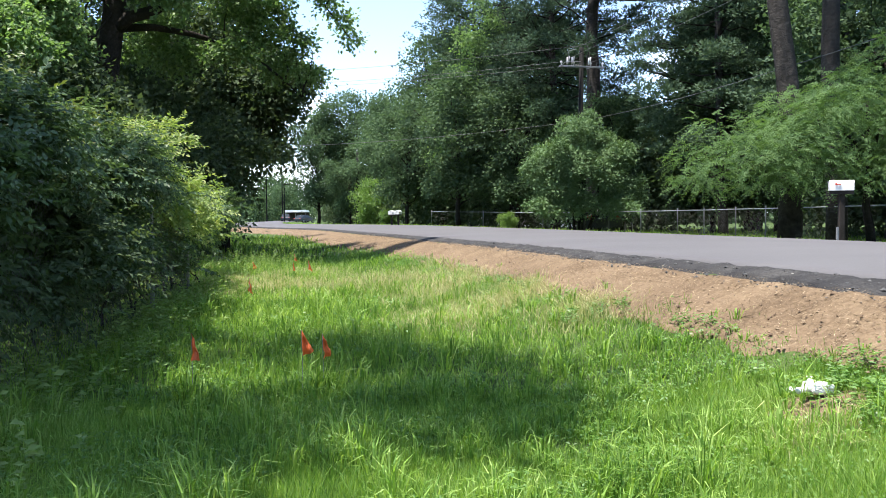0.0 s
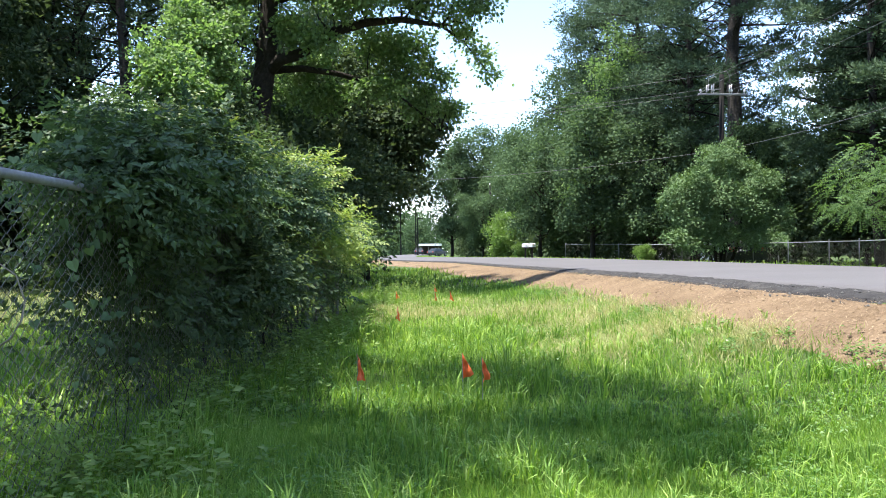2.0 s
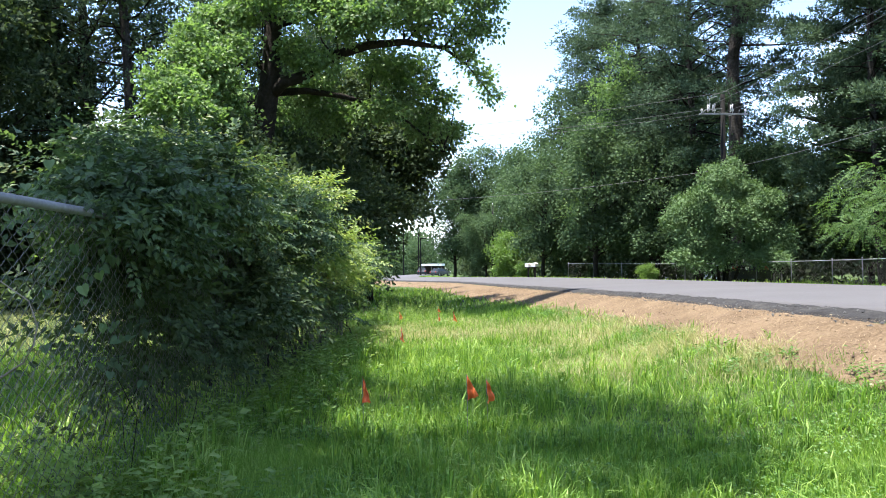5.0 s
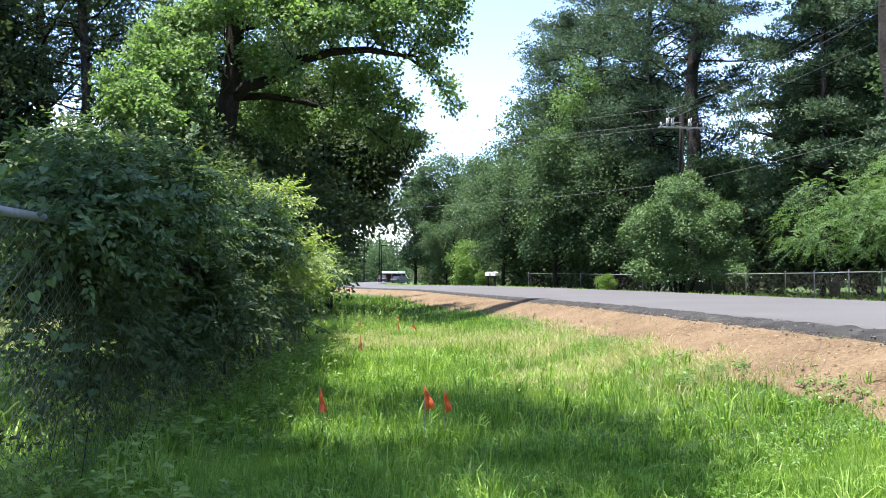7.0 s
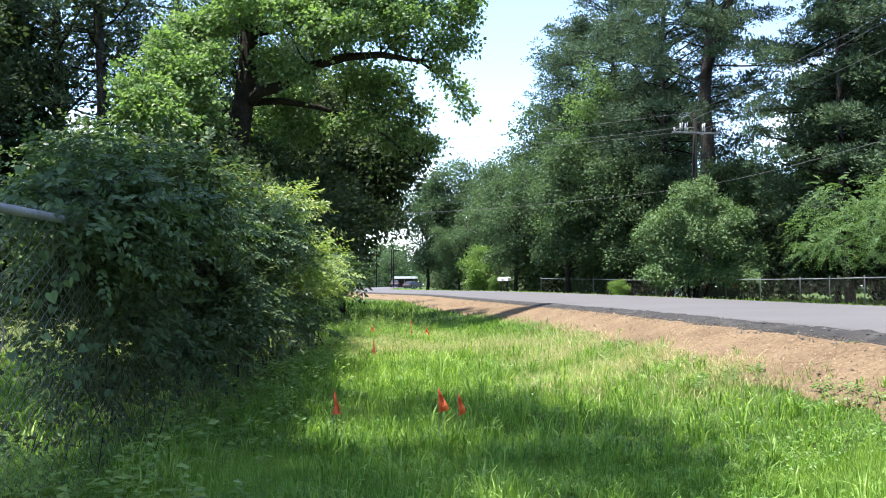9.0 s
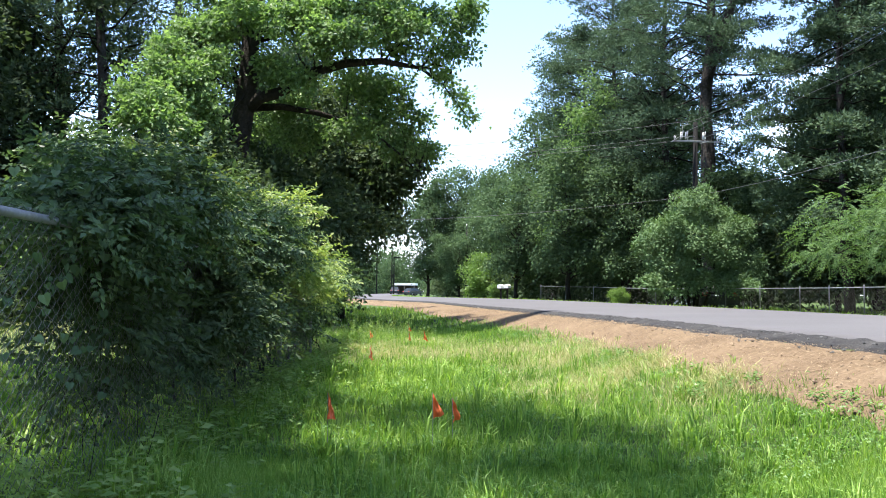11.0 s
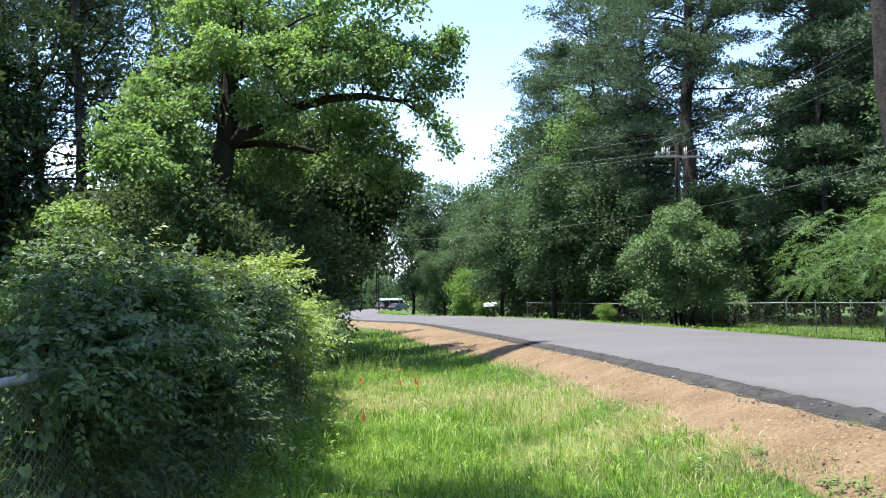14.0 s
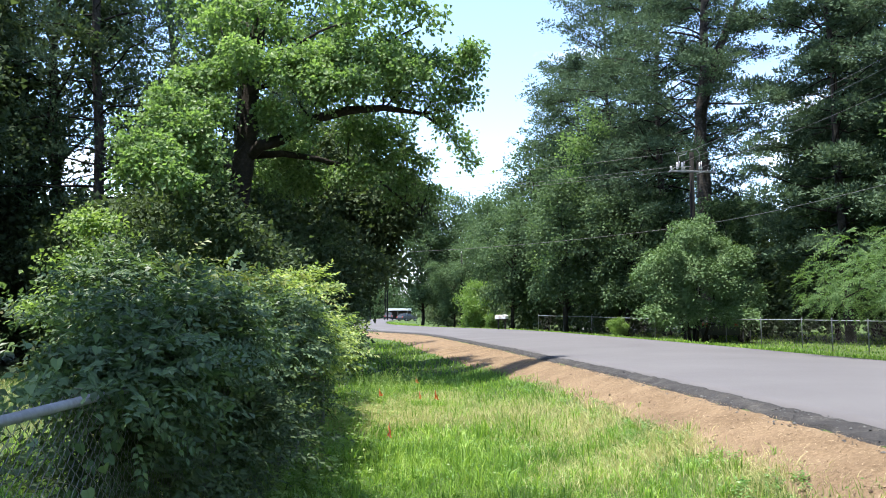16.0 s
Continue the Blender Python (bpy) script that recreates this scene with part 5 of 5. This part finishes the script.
# the feathery arching mass by the mailbox
w_lobes = [(-2.4, -0.2, 2.7, 1.3, 1.2, 0.8), (-1.0, 0, 3.2, 1.4, 1.3, 0.9), (0.6, 0.2, 3.5, 1.5, 1.3, 1.0), (2.2, 0.2, 3.9, 1.6, 1.4, 1.1), (3.8, 0, 4.2, 1.8, 1.5, 1.3), (-0.4, -0.5, 2.3, 0.9, 0.8, 0.6), (1.8, -0.3, 2.8, 1.2, 1.0, 0.7), (3.4, -0.2, 2.6, 1.4, 1.2, 0.9)]
w_front = [(5.2, 0, 3.2, 1.6, 1.4, 1.6), (-3.2, -0.3, 2.3, 0.8, 0.8, 0.5), (-1.4, -1.0, 3.0, 1.1, 0.7, 0.7), (-0.9, -1.1, 2.2, 0.9, 0.6, 0.5), (-1.4, -1.3, 2.6, 1.1, 0.6, 0.7), (-1.0, -1.2, 3.6, 1.1, 0.7, 0.6), (0.9, -1.1, 2.4, 1.0, 0.7, 0.6), (0.5, -1.1, 3.2, 1.1, 0.7, 0.7), (-1.8, -0.7, 2.2, 1.0, 0.7, 0.5)]
w_lobes = [(l[0], l[1], l[2] - 0.8, *l[3:]) for l in w_lobes + w_front]
m_root = thing("mimosa_tree", "arching feathery-leaved tree hanging over the fence", "tree")
part("trunk", [tube(wander((1.2, 0.8, -0.1), (0.8, 0.3, 3.4), 8, 0.2), np.linspace(0.12, 0.04, 8), 8)], M_BARK, m_root, smooth=True)
part("branchwood", [tube(wander((1.0, 0.5, 2.0), l[:3], 7, 0.2, 0.3), np.linspace(0.05, 0.012, 7), 5) for l in w_lobes], M_BARK, m_root, smooth=True)
wp, wo = clumps(boughs(w_lobes, 6, 0.45), 4200, (0.7, 1.1), 0.2, -0.5)
part("crown", [sprays(wp, unit(wo * np.array([1, 1, 0.3])), 19, 0.5, 0.075, 0.5, 0.36)], M_MIMOSA, m_root)
m_root.location = foot(9.3, 19.9)

# vines and far bushes
hardwood("vine_bush", "bright green vine-covered bush at the roadside", foot(-5.4, 75.0), 3.9, 5.0, 0.2, 1.0, M_VINE, 0.05, lumps=9)
v_ob = bpy.data.objects["vine_bush"]
put(v_ob, 3.9, 49.0, 90, 0.26)
put(v_ob, -3.9, 62.0, 200, 0.3)

# undergrowth that closes the wood's edge
under_line = spline([(25, 16), (21.5, 26), (17.5, 38), (13.5, 47), (9.5, 53.5), (5.0, 60), (0.5, 67), (-3.6, 78), (-7.5, 92), (-12.5, 110)], 2.2)
u_lobes = [(x + rng.normal(0, 0.8), y + rng.normal(0, 0.8), rng.uniform(0.6, 3.6), 2.2, 2.2, rng.uniform(1.0, 1.7)) for x, y in under_line for _ in range(3)]
tagged(part("undergrowth", [foliage(u_lobes, 0.75, 0.32, far=True)], M_DARK), "dark tangled undergrowth below the wood", "undergrowth", kind="stuff")
under_left = spline([(-26, 12), (-23, 21), (-19, 29), (-16, 36), (-15.5, 43)], 2.2)
u_lobes = [(x + rng.normal(0, 0.8), y + rng.normal(0, 0.8), rng.uniform(0.6, 4.5), 2.2, 2.2, rng.uniform(1.0, 1.7)) for x, y in under_left for _ in range(4)]
tagged(part("yard_undergrowth", [foliage(u_lobes, 0.5, 0.32, far=True)], M_DARK), "dark undergrowth behind the fenced lawn", "undergrowth", kind="stuff")

# the far wood that closes the view
hardwood("far_tree", "distant leafy tree along the horizon", foot(-60.0, 230.0), 9, 10, 0.65, 0.75, M_HARD, 0.03, lumps=7, twigs=4)
f_ob = bpy.data.objects["far_tree"]
for k in range(34):
    a = radians(-62 + k * 3.9 + rng.uniform(-1, 1))
    d = rng.uniform(150, 260)
    x, y = d * math.sin(a), d * math.cos(a)
    s_k, _ = road_frame(np.array([x]), np.array([y]))
    if abs(float(s_k[0]) + HALF) > 14:
        put(f_ob, x, y, rng.uniform(0, 360), rng.uniform(0.7, 1.15) * (1.6 if a > -0.1 or a < -0.35 else 0.8))
for x, y, s in ((-34, 120, 0.55), (-38, 150, 0.6), (-30, 96, 0.6), (-46, 180, 0.6), (-16.5, 132, 0.6), (-28, 62, 0.9), (-34, 78, 1.0), (-24, 48, 0.9), (-58, 190, 0.75), (-50, 200, 0.85), (-46, 215, 0.9), (-62, 205, 0.9), (-42, 225, 0.9), (-45, 236, 1.3), (-40.5, 230, 1.1), (-50, 242, 1.4)):
    put(f_ob, x, y, rng.uniform(0, 360), s)
ring = [(125 * math.sin(radians(a)), 125 * math.cos(radians(a)), rng.uniform(1, 6), 6, 6, rng.uniform(2, 4)) for a in np.arange(-2, 62, 1.3)]
ring += [(95 * math.sin(radians(a)), 95 * math.cos(radians(a)), rng.uniform(1, 7), 5, 5, rng.uniform(2, 4)) for a in np.arange(-70, -19, 1.5)]
ring += [(330 * math.sin(radians(a)), 330 * math.cos(radians(a)), rng.uniform(1, 4), 14, 14, 4) for a in np.arange(-24, 4, 1.2)]
tagged(part("distant_woods", [foliage(ring, 0.7, 1.4, 6, far=True)], M_HARD), "distant green woods along the horizon", "woods", kind="stuff")
# woods behind the walker, that close the place
for k in range(12):
    a = radians(75 + k * 18)
    put(f_ob, 42 * math.sin(a), 42 * math.cos(a) - 4, k * 50, 1.5)


# ---- poles and wires ----
def utility_pole(name, label, at, top, arm_way, arm=True):
    root = thing(name, label, "utility pole")
    x, y = at
    z0 = land_at(x, y)
    part("pole", [tube([(x, y, z0 - 0.2), (x, y, top * 0.5), (x + 0.05, y, top)], [0.15, 0.13, 0.11], 12)], M_POLE, root, smooth=True)
    if not arm:
        part("insulator", [tube([(x, y, top), (x, y, top + 0.12), (x, y, top + 0.2)], [0.05, 0.06, 0.02], 8)], M_CERAMIC, root, "grey porcelain insulator", smooth=True)
        return root
    d = np.array([*arm_way, 0.0])
    c = np.array([x + 0.05, y - 0.16, top - 1.0])
    bm = bmesh.new()
    bmesh.ops.create_cube(bm, size=1, matrix=Matrix.Translation(c) @ Matrix.Rotation(math.atan2(d[1], d[0]), 4, "Z") @ Matrix.Diagonal((2.4, 0.09, 0.09, 1)))
    bmesh.ops.bevel(bm, geom=bm.edges[:], offset=0.01, segments=1, affect="EDGES")
    part("crossarm", bm, M_GALV, root, "grey steel crossarm")
    part("bracket", [tube([c + d * -1.25 + (0, -0.1, -0.08), c + d * -0.9 + (0, -0.12, 0.18), c + d * -0.1 + (0, -0.1, 0.24)], 0.02, 6), tube([c + d * 0.2 + (0, -0.1, -0.12), c + d * 0.75 + (0, -0.1, 0.02), c + d * 0.8 + (0, -0.1, 0.22)], 0.018, 6), tube([c + d * -0.75 + (0, -0.05, 0.1), c + d * -0.7 + (0, -0.05, 0.75), c + d * -0.35 + (0, -0.05, 0.85)], 0.022, 6)], M_GALV, root, "bent grey steel bracket", smooth=True)
    for q in (-1.1, -0.45, 0.45, 1.1):
        e = c + d * q
        part("insulator", [tube([e + (0, 0, 0.06), e + (0, 0, 0.12), e + (0, 0, 0.14), e + (0, 0, 0.2), e + (0, 0, 0.26)], [0.02, 0.02, 0.05, 0.06, 0.02], 8)], M_CERAMIC, root, "grey porcelain insulator", smooth=True)
    for q in (-0.8, -0.55, 0.35):
        e = c + d * q
        part("cutout", [tube([e + (0, 0, 0.1), e + (0.02, 0, 0.45)], 0.035, 8), tube([e + (0.08, 0, 0.15), e + (0.12, 0, 0.5)], 0.02, 6)], M_CERAMIC, root, "pale fuse cutout", smooth=True)
    part("jumper", [tube([c + d * -0.8 + (0, 0, 0.5), c + d * -0.75 + (0, 0, 0.85), (x - 0.1, y, top + 0.05)], 0.014, 5), tube([(x, y, top + 0.1), (x + 0.3, y, top + 0.15), (x + 0.42, y, top - 0.1), (x + 0.45, y, top - 0.5)], 0.016, 5)], M_CABLE, root, smooth=True)
    return root


POLE = (7.1, 43.2)
utility_pole("utility_pole", "dark wooden utility pole with a crossarm and fuses", POLE, 9.55, (0.97, 0.24))
utility_pole("far_utility_pole", "slim dark utility pole beside the vine bush", (-8.1, 82.9), 7.5, (0.93, 0.36), False)


utility_pole("hidden_utility_pole", "dark wooden utility pole among the trees", (-14.0, 53.0), 9.6, (0.4, 0.9))


def wire(name, label, a, b, sag, r):
    t = np.linspace(0, 1, 40)[:, None]
    p = np.array(a) * (1 - t) + np.array(b) * t
    p[:, 2] -= sag * 4 * (t * (1 - t))[:, 0]
    ob = part(name, [tube(p, r, 5)], M_CABLE, smooth=True)
    return tagged(ob, label, "cable", "overhead cables")


NEXT = (14.5, 1.0)
for q, h in ((-1.1, 8.75), (0.45, 8.75), (0.0, 9.6)):
    wire("power_line", "thin grey overhead power line", (POLE[0] + 0.97 * q, POLE[1] - 0.16 + 0.24 * q, h), (-14.0 + 0.4 * q, 53.0 + 0.9 * q, h + 0.3), 0.25, 0.009)
    wire("power_line", "thin grey overhead power line", (POLE[0] + 0.97 * q, POLE[1] - 0.16 + 0.24 * q, h), (NEXT[0] + q, NEXT[1], h + 0.4), 0.6, 0.008)
wire("telephone_cable", "grey overhead telephone cable", (POLE[0] + 0.16, POLE[1], 5.9), (-14.0, 53.0, 5.5), 0.35, 0.01)
wire("telephone_cable", "grey overhead telephone cable", (POLE[0] + 0.16, POLE[1], 5.9), (NEXT[0], NEXT[1], 6.4), 0.7, 0.011)
for x, y, h in ((-36.5, 178.0, 11.5), (-34.0, 182.0, 11.0), (-29.5, 160.0, 7.5)):
    root = thing("light_pole", "distant slim dark light pole", "light pole", "distant light poles")
    part("shaft", [tube([(x, y, 0), (x, y, h)], [0.16, 0.1], 6)], M_POLE, root)
    part("lamp_head", [box(x + 0.5, y, h, 1.2, 0.3, 0.2)], M_POLE, root)

# ---- far fence, mailboxes and what lies behind ----
ff = [(11.4, 17.0), (10.9, 23.0), (10.4, 30.0), (9.9, 35.6), (8.1, 41.0), (5.6, 46.6), (2.6, 52.0), (-0.6, 57.5)]
chain_fence("yard_fence", "low grey chain-link fence along the far yards", [(x, y, land_at(x, y) + 1.12) for x, y in ff], 1.08, 2.6, 0.022, 0.1, 0.0014)


def mailbox(name, label, x, y, turn, size, post, z=1.05):
    """A domed box on a post; size: length, width, height."""
    root = thing(name, label, "mailbox")
    L, W, H = size
    z0 = land_at(x, y)
    bz = z0 + z
    prof = [(-W / 2, 0), (-W / 2, H - W * 0.42)] + [(-W / 2 * math.cos(q), H - W * 0.42 + W * 0.42 * math.sin(q)) for q in np.linspace(0.25, math.pi - 0.25, 7)] + [(W / 2, H - W * 0.42), (W / 2, 0)]
    n = len(prof)
    v = np.array([(s * L / 2, a, b) for s in (-1, 1) for a, b in prof])
    f = np.array([(i, (i + 1) % n, n + (i + 1) % n, n + i) for i in range(n)])
    rot = Matrix.Translation((x, y, bz)) @ Matrix.Rotation(radians(turn), 4, "Z")
    for nm, bits, mat, lab in (("box", [(v, f, np.array([list(range(n))[::-1], list(range(n, 2 * n))]))], M_WHITE, ""),
                               ("door", [box(-L / 2 - 0.006, 0, H * 0.46, 0.012, W * 0.98, H * 0.86)], M_WHITE, ""),
                               ("flag", [box(-L * 0.15, -W / 2 - 0.012, H * 0.6, L * 0.2, 0.008, 0.022), box(-L * 0.24, -W / 2 - 0.012, H * 0.62, 0.03, 0.008, 0.04)], M_RED, "faded red signal flag"),
                               ("support", [box(0, 0, -0.03, L * 1.0, W * 0.85, 0.06)], M_POSTWOOD, "dark board under the box")):
        ob = part(nm, bits, mat, root, lab)
        ob.data.transform(rot)
        if nm == "door":
            part("handle", [box(-L / 2 - 0.02, 0, H * 0.8, 0.02, 0.05, 0.025)], M_GALV, ob, "small metal pull").data.transform(rot)
    bm = bevelled((post, post, z + 0.05), (x, y, z0 + (z - 0.05) / 2 - 0.03), 0.008)
    part("post", bm, M_POSTWOOD, root, "dark square timber post")
    return root


mailbox("mailbox", "white metal mailbox on a dark wooden post", 7.13, 15.05, -20, (0.39, 0.175, 0.18), 0.09, 0.9)
for dx in (0, 0.42):
    mailbox("roadside_mailbox", "small white mailbox on a post at the roadside", -3.1 + dx, 54.5 + 0.2 * dx, 70, (0.5, 0.26, 0.26), 0.1, 0.75)
reflector = thing("marker_post", "thin grey marker post by the mailbox", "post")
part("shaft", [tube([(7.02, 14.95, land_at(7.02, 14.95)), (7.02, 14.95, land_at(7.02, 14.95) + 0.3)], 0.025, 8)], M_GALV, reflector)

# survey flags in the grass

def survey_flag(x, y, top, turn):
    root = thing("survey_flag", "orange survey flag drooping on a wire in the grass", "flag", "survey flags")
    z0 = land_at(x, y)
    part("wire", [tube([(x, y, z0 - 0.02), (x + 0.004, y, (z0 + top) / 2), (x, y, top)], 0.0018, 5)], M_GALV, root)
    nu, nv = 6, 8
    v = []
    for i in range(nv):
        for j in range(nu):
            t, u = i / (nv - 1), j / (nu - 1)
            wd = 0.012 + 0.07 * t
            v.append((u * wd * 0.85 + 0.004 * t, 0.02 * math.sin(u * 9 + t * 3 + turn) * t + 0.006 * math.sin(t * 11 + turn), -t * (0.15 - 0.035 * u * math.sin(turn)) - u * u * 0.02 * (1 - t)))
    f = [(i * nu + j, i * nu + j + 1, (i + 1) * nu + j + 1, (i + 1) * nu + j) for i in range(nv - 1) for j in range(nu - 1)]
    me = mesh_of("sheet", [(np.array(v), np.array(f))], True)
    me.transform(Matrix.Translation((x, y, top)) @ Matrix.Rotation(radians(turn), 4, "Z"))
    ob = part("sheet", me, M_ORANGE, root, "creased orange vinyl sheet")
    return root


for fl in FLAGS:
    survey_flag(*fl)

# white crumpled bottle and scraps at the foot of the bank
def lump(name, label, category, x, y, size, mat, seed, lift=0.0):
    bm = bmesh.new()
    bmesh.ops.create_icosphere(bm, subdivisions=3, radius=1)
    for q in bm.verts:
        k = 1 + 0.28 * noise.noise(q.co * 1.7 + Vector((seed, 0, 0))) + 0.12 * noise.noise(q.co * 5 + Vector((0, seed, 0)))
        q.co = Vector((q.co.x * size[0], q.co.y * size[1], q.co.z * size[2])) * k
    ob = part(name, bm, mat, smooth=False)
    ob.location = (x, y, land_at(x, y) + size[2] * 0.7 + lift)
    ob.rotation_euler = (0, 0, seed)
    return tagged(ob, label, category)


def crumpled_jug(x, y, turn):
    """A squashed plastic jug on its side: a boxy dented body, a neck and a looped handle."""
    root = thing("plastic_jug", "crumpled white plastic jug lying at the grass edge", "litter")
    rot = Matrix.Translation((x, y, land_at(x, y) + 0.065)) @ Matrix.Rotation(radians(turn), 4, "Z") @ Matrix.Rotation(radians(8), 4, "Y") @ Matrix.Scale(0.86, 4)
    bm = bmesh.new()
    bmesh.ops.create_icosphere(bm, subdivisions=4, radius=1)
    for q in bm.verts:
        c = q.co
        k = (abs(c.x) ** 4 + abs(c.y) ** 4 + abs(c.z) ** 4) ** -0.25
        dent = 1 - 0.22 * max(0.0, noise.noise(c * 1.6 + Vector((4, 1, 7)))) + 0.06 * noise.noise(c * 6)
        q.co = Vector((c.x * 0.072, c.y * 0.05, c.z * 0.036)) * k * dent
    bm.transform(rot)
    part("body", bm, M_PLASTIC, root)
    neck = part("neck", [tube([(-0.06, -0.005, 0.0), (-0.085, -0.01, -0.012), (-0.115, -0.018, -0.024), (-0.14, -0.022, -0.026)], [0.032, 0.018, 0.017, 0.019], 10)], M_PLASTIC, root, smooth=True)
    neck.data.transform(rot)
    grip = part("handle", [tube([(-0.02, 0.02, 0.028), (-0.055, 0.022, 0.034), (-0.09, 0.012, 0.016), (-0.105, -0.004, -0.01)], 0.008, 7)], M_PLASTIC, root, smooth=True)
    grip.data.transform(rot)


crumpled_jug(BAG[0] + 0.05, BAG[1] + 0.14, 8)
lump("plastic_scrap", "flat white plastic scrap beside the jug", "litter", BAG[0] - 0.02, BAG[1] + 0.3, (0.045, 0.02, 0.012), M_PLASTIC, 0.9, 0.02)
lump("paper_scrap", "small pale scrap in the dirt", "litter", BAG[0] + 0.12, BAG[1] + 0.42, (0.03, 0.02, 0.012), M_PLASTIC, 1.7)


# vehicles and buildings far off
def car(name, label, x, y, turn, paint):
    root = thing(name, label, "car")
    z0 = land_at(x, y)
    rot = Matrix.Translation((x, y, z0)) @ Matrix.Rotation(radians(turn), 4, "Z")

    def add(nm, prof, wide, mat, lab=""):
        n = len(prof)
        v = np.array([(a, s * wide / 2 * (0.86 if b > 1.2 else 1.0), b) for s in (-1, 1) for a, b in prof])
        f = np.array([(i, (i + 1) % n, n + (i + 1) % n, n + i) for i in range(n)])
        ob = part(nm, [(v, f, np.array([list(range(n))[::-1], list(range(n, 2 * n))]))], mat, root, lab)
        ob.data.transform(rot)
        return ob
    add("body", [(-2.3, 0.35), (-2.35, 0.75), (-2.2, 0.95), (-1.0, 1.02), (1.2, 1.0), (2.1, 0.9), (2.3, 0.7), (2.25, 0.35)], 1.78, paint)
    add("cabin", [(-1.95, 0.96), (-1.5, 1.45), (0.2, 1.48), (1.1, 1.0)], 1.6, M_GLASS, "dark window glass")
    add("roof", [(-1.55, 1.45), (-1.45, 1.5), (0.15, 1.53), (0.3, 1.46)], 1.62, paint)
    for a in (-1.4, 1.4):
        for s in (-0.8, 0.8):
            w = part("wheel", [tube([(a, s - 0.1, 0.33), (a, s + 0.1, 0.33)], 0.33, 14)], M_TYRE, root)
            w.data.transform(rot)
            part("rim", [tube([(a, s - 0.11, 0.33), (a, s + 0.11, 0.33)], 0.2, 12)], M_GALV, w).data.transform(rot)
    for s in (-0.7, 0.7):
        w = part("tail_light", [box(-2.34, s, 0.85, 0.03, 0.25, 0.18)], M_RED, root)
        w.data.transform(rot)


car("parked_car", "dark grey car parked behind the fence under the trees", 8.9, 44.5, 70, M_CARGREY)
car("far_car", "dark car far along the road", -31.5, 172.0, 100, M_CARDARK)
car("far_car", "dark car far along the road", -27.0, 168.0, 60, M_CARDARK)


def house(name, label, x, y, turn, w, d, h, roof_h, wall_mat):
    root = thing(name, label, "house")
    z0 = land_at(x, y)
    rot = Matrix.Translation((x, y, z0)) @ Matrix.Rotation(radians(turn), 4, "Z")
    bits = {"wall": ([box(0, 0, h / 2, w, d, h)], wall_mat), "roof": ([(np.array([(-w / 2 - 0.4, -d / 2 - 0.4, h), (w / 2 + 0.4, -d / 2 - 0.4, h), (w / 2 + 0.4, d / 2 + 0.4, h), (-w / 2 - 0.4, d / 2 + 0.4, h), (-w / 2 - 0.4, 0, h + roof_h), (w / 2 + 0.4, 0, h + roof_h)]), np.array([(0, 1, 5, 4), (2, 3, 4, 5), (3, 2, 1, 0)]), np.array([(0, 4, 3), (1, 2, 5)]))], M_ROOF)}
    for nm, (b, mat) in bits.items():
        part(nm, b, mat, root).data.transform(rot)
    for q in (-w * 0.3, 0.0, w * 0.3):
        part("window", [box(q, -d / 2 - 0.02, h * 0.55, 0.9, 0.06, 1.1)], M_GLASS, root).data.transform(rot)
    part("door", [box(w * 0.15, -d / 2 - 0.02, 1.02, 0.9, 0.06, 2.04)], M_ROOF, root).data.transform(rot)


house("white_house", "pale house half hidden by the wood", 7.5, 79.0, 10, 9, 7, 2.9, 1.6, M_SIDING)
carport = thing("carport", "white flat-roofed carport far along the road", "carport")
cx0, cy0 = -33.5, 197.0
part("roof", [box(cx0, cy0, 2.75, 5.2, 4.0, 0.5)], M_WHITE, carport)
for sx in (-2.3, 0, 2.3):
    part("post", [box(cx0 + sx, cy0 - 1.8, 1.4, 0.15, 0.15, 2.4)], M_ROOF, carport)
part("back_wall", [box(cx0, cy0 + 1.9, 1.4, 5.0, 0.1, 2.4)], M_POSTWOOD, carport)
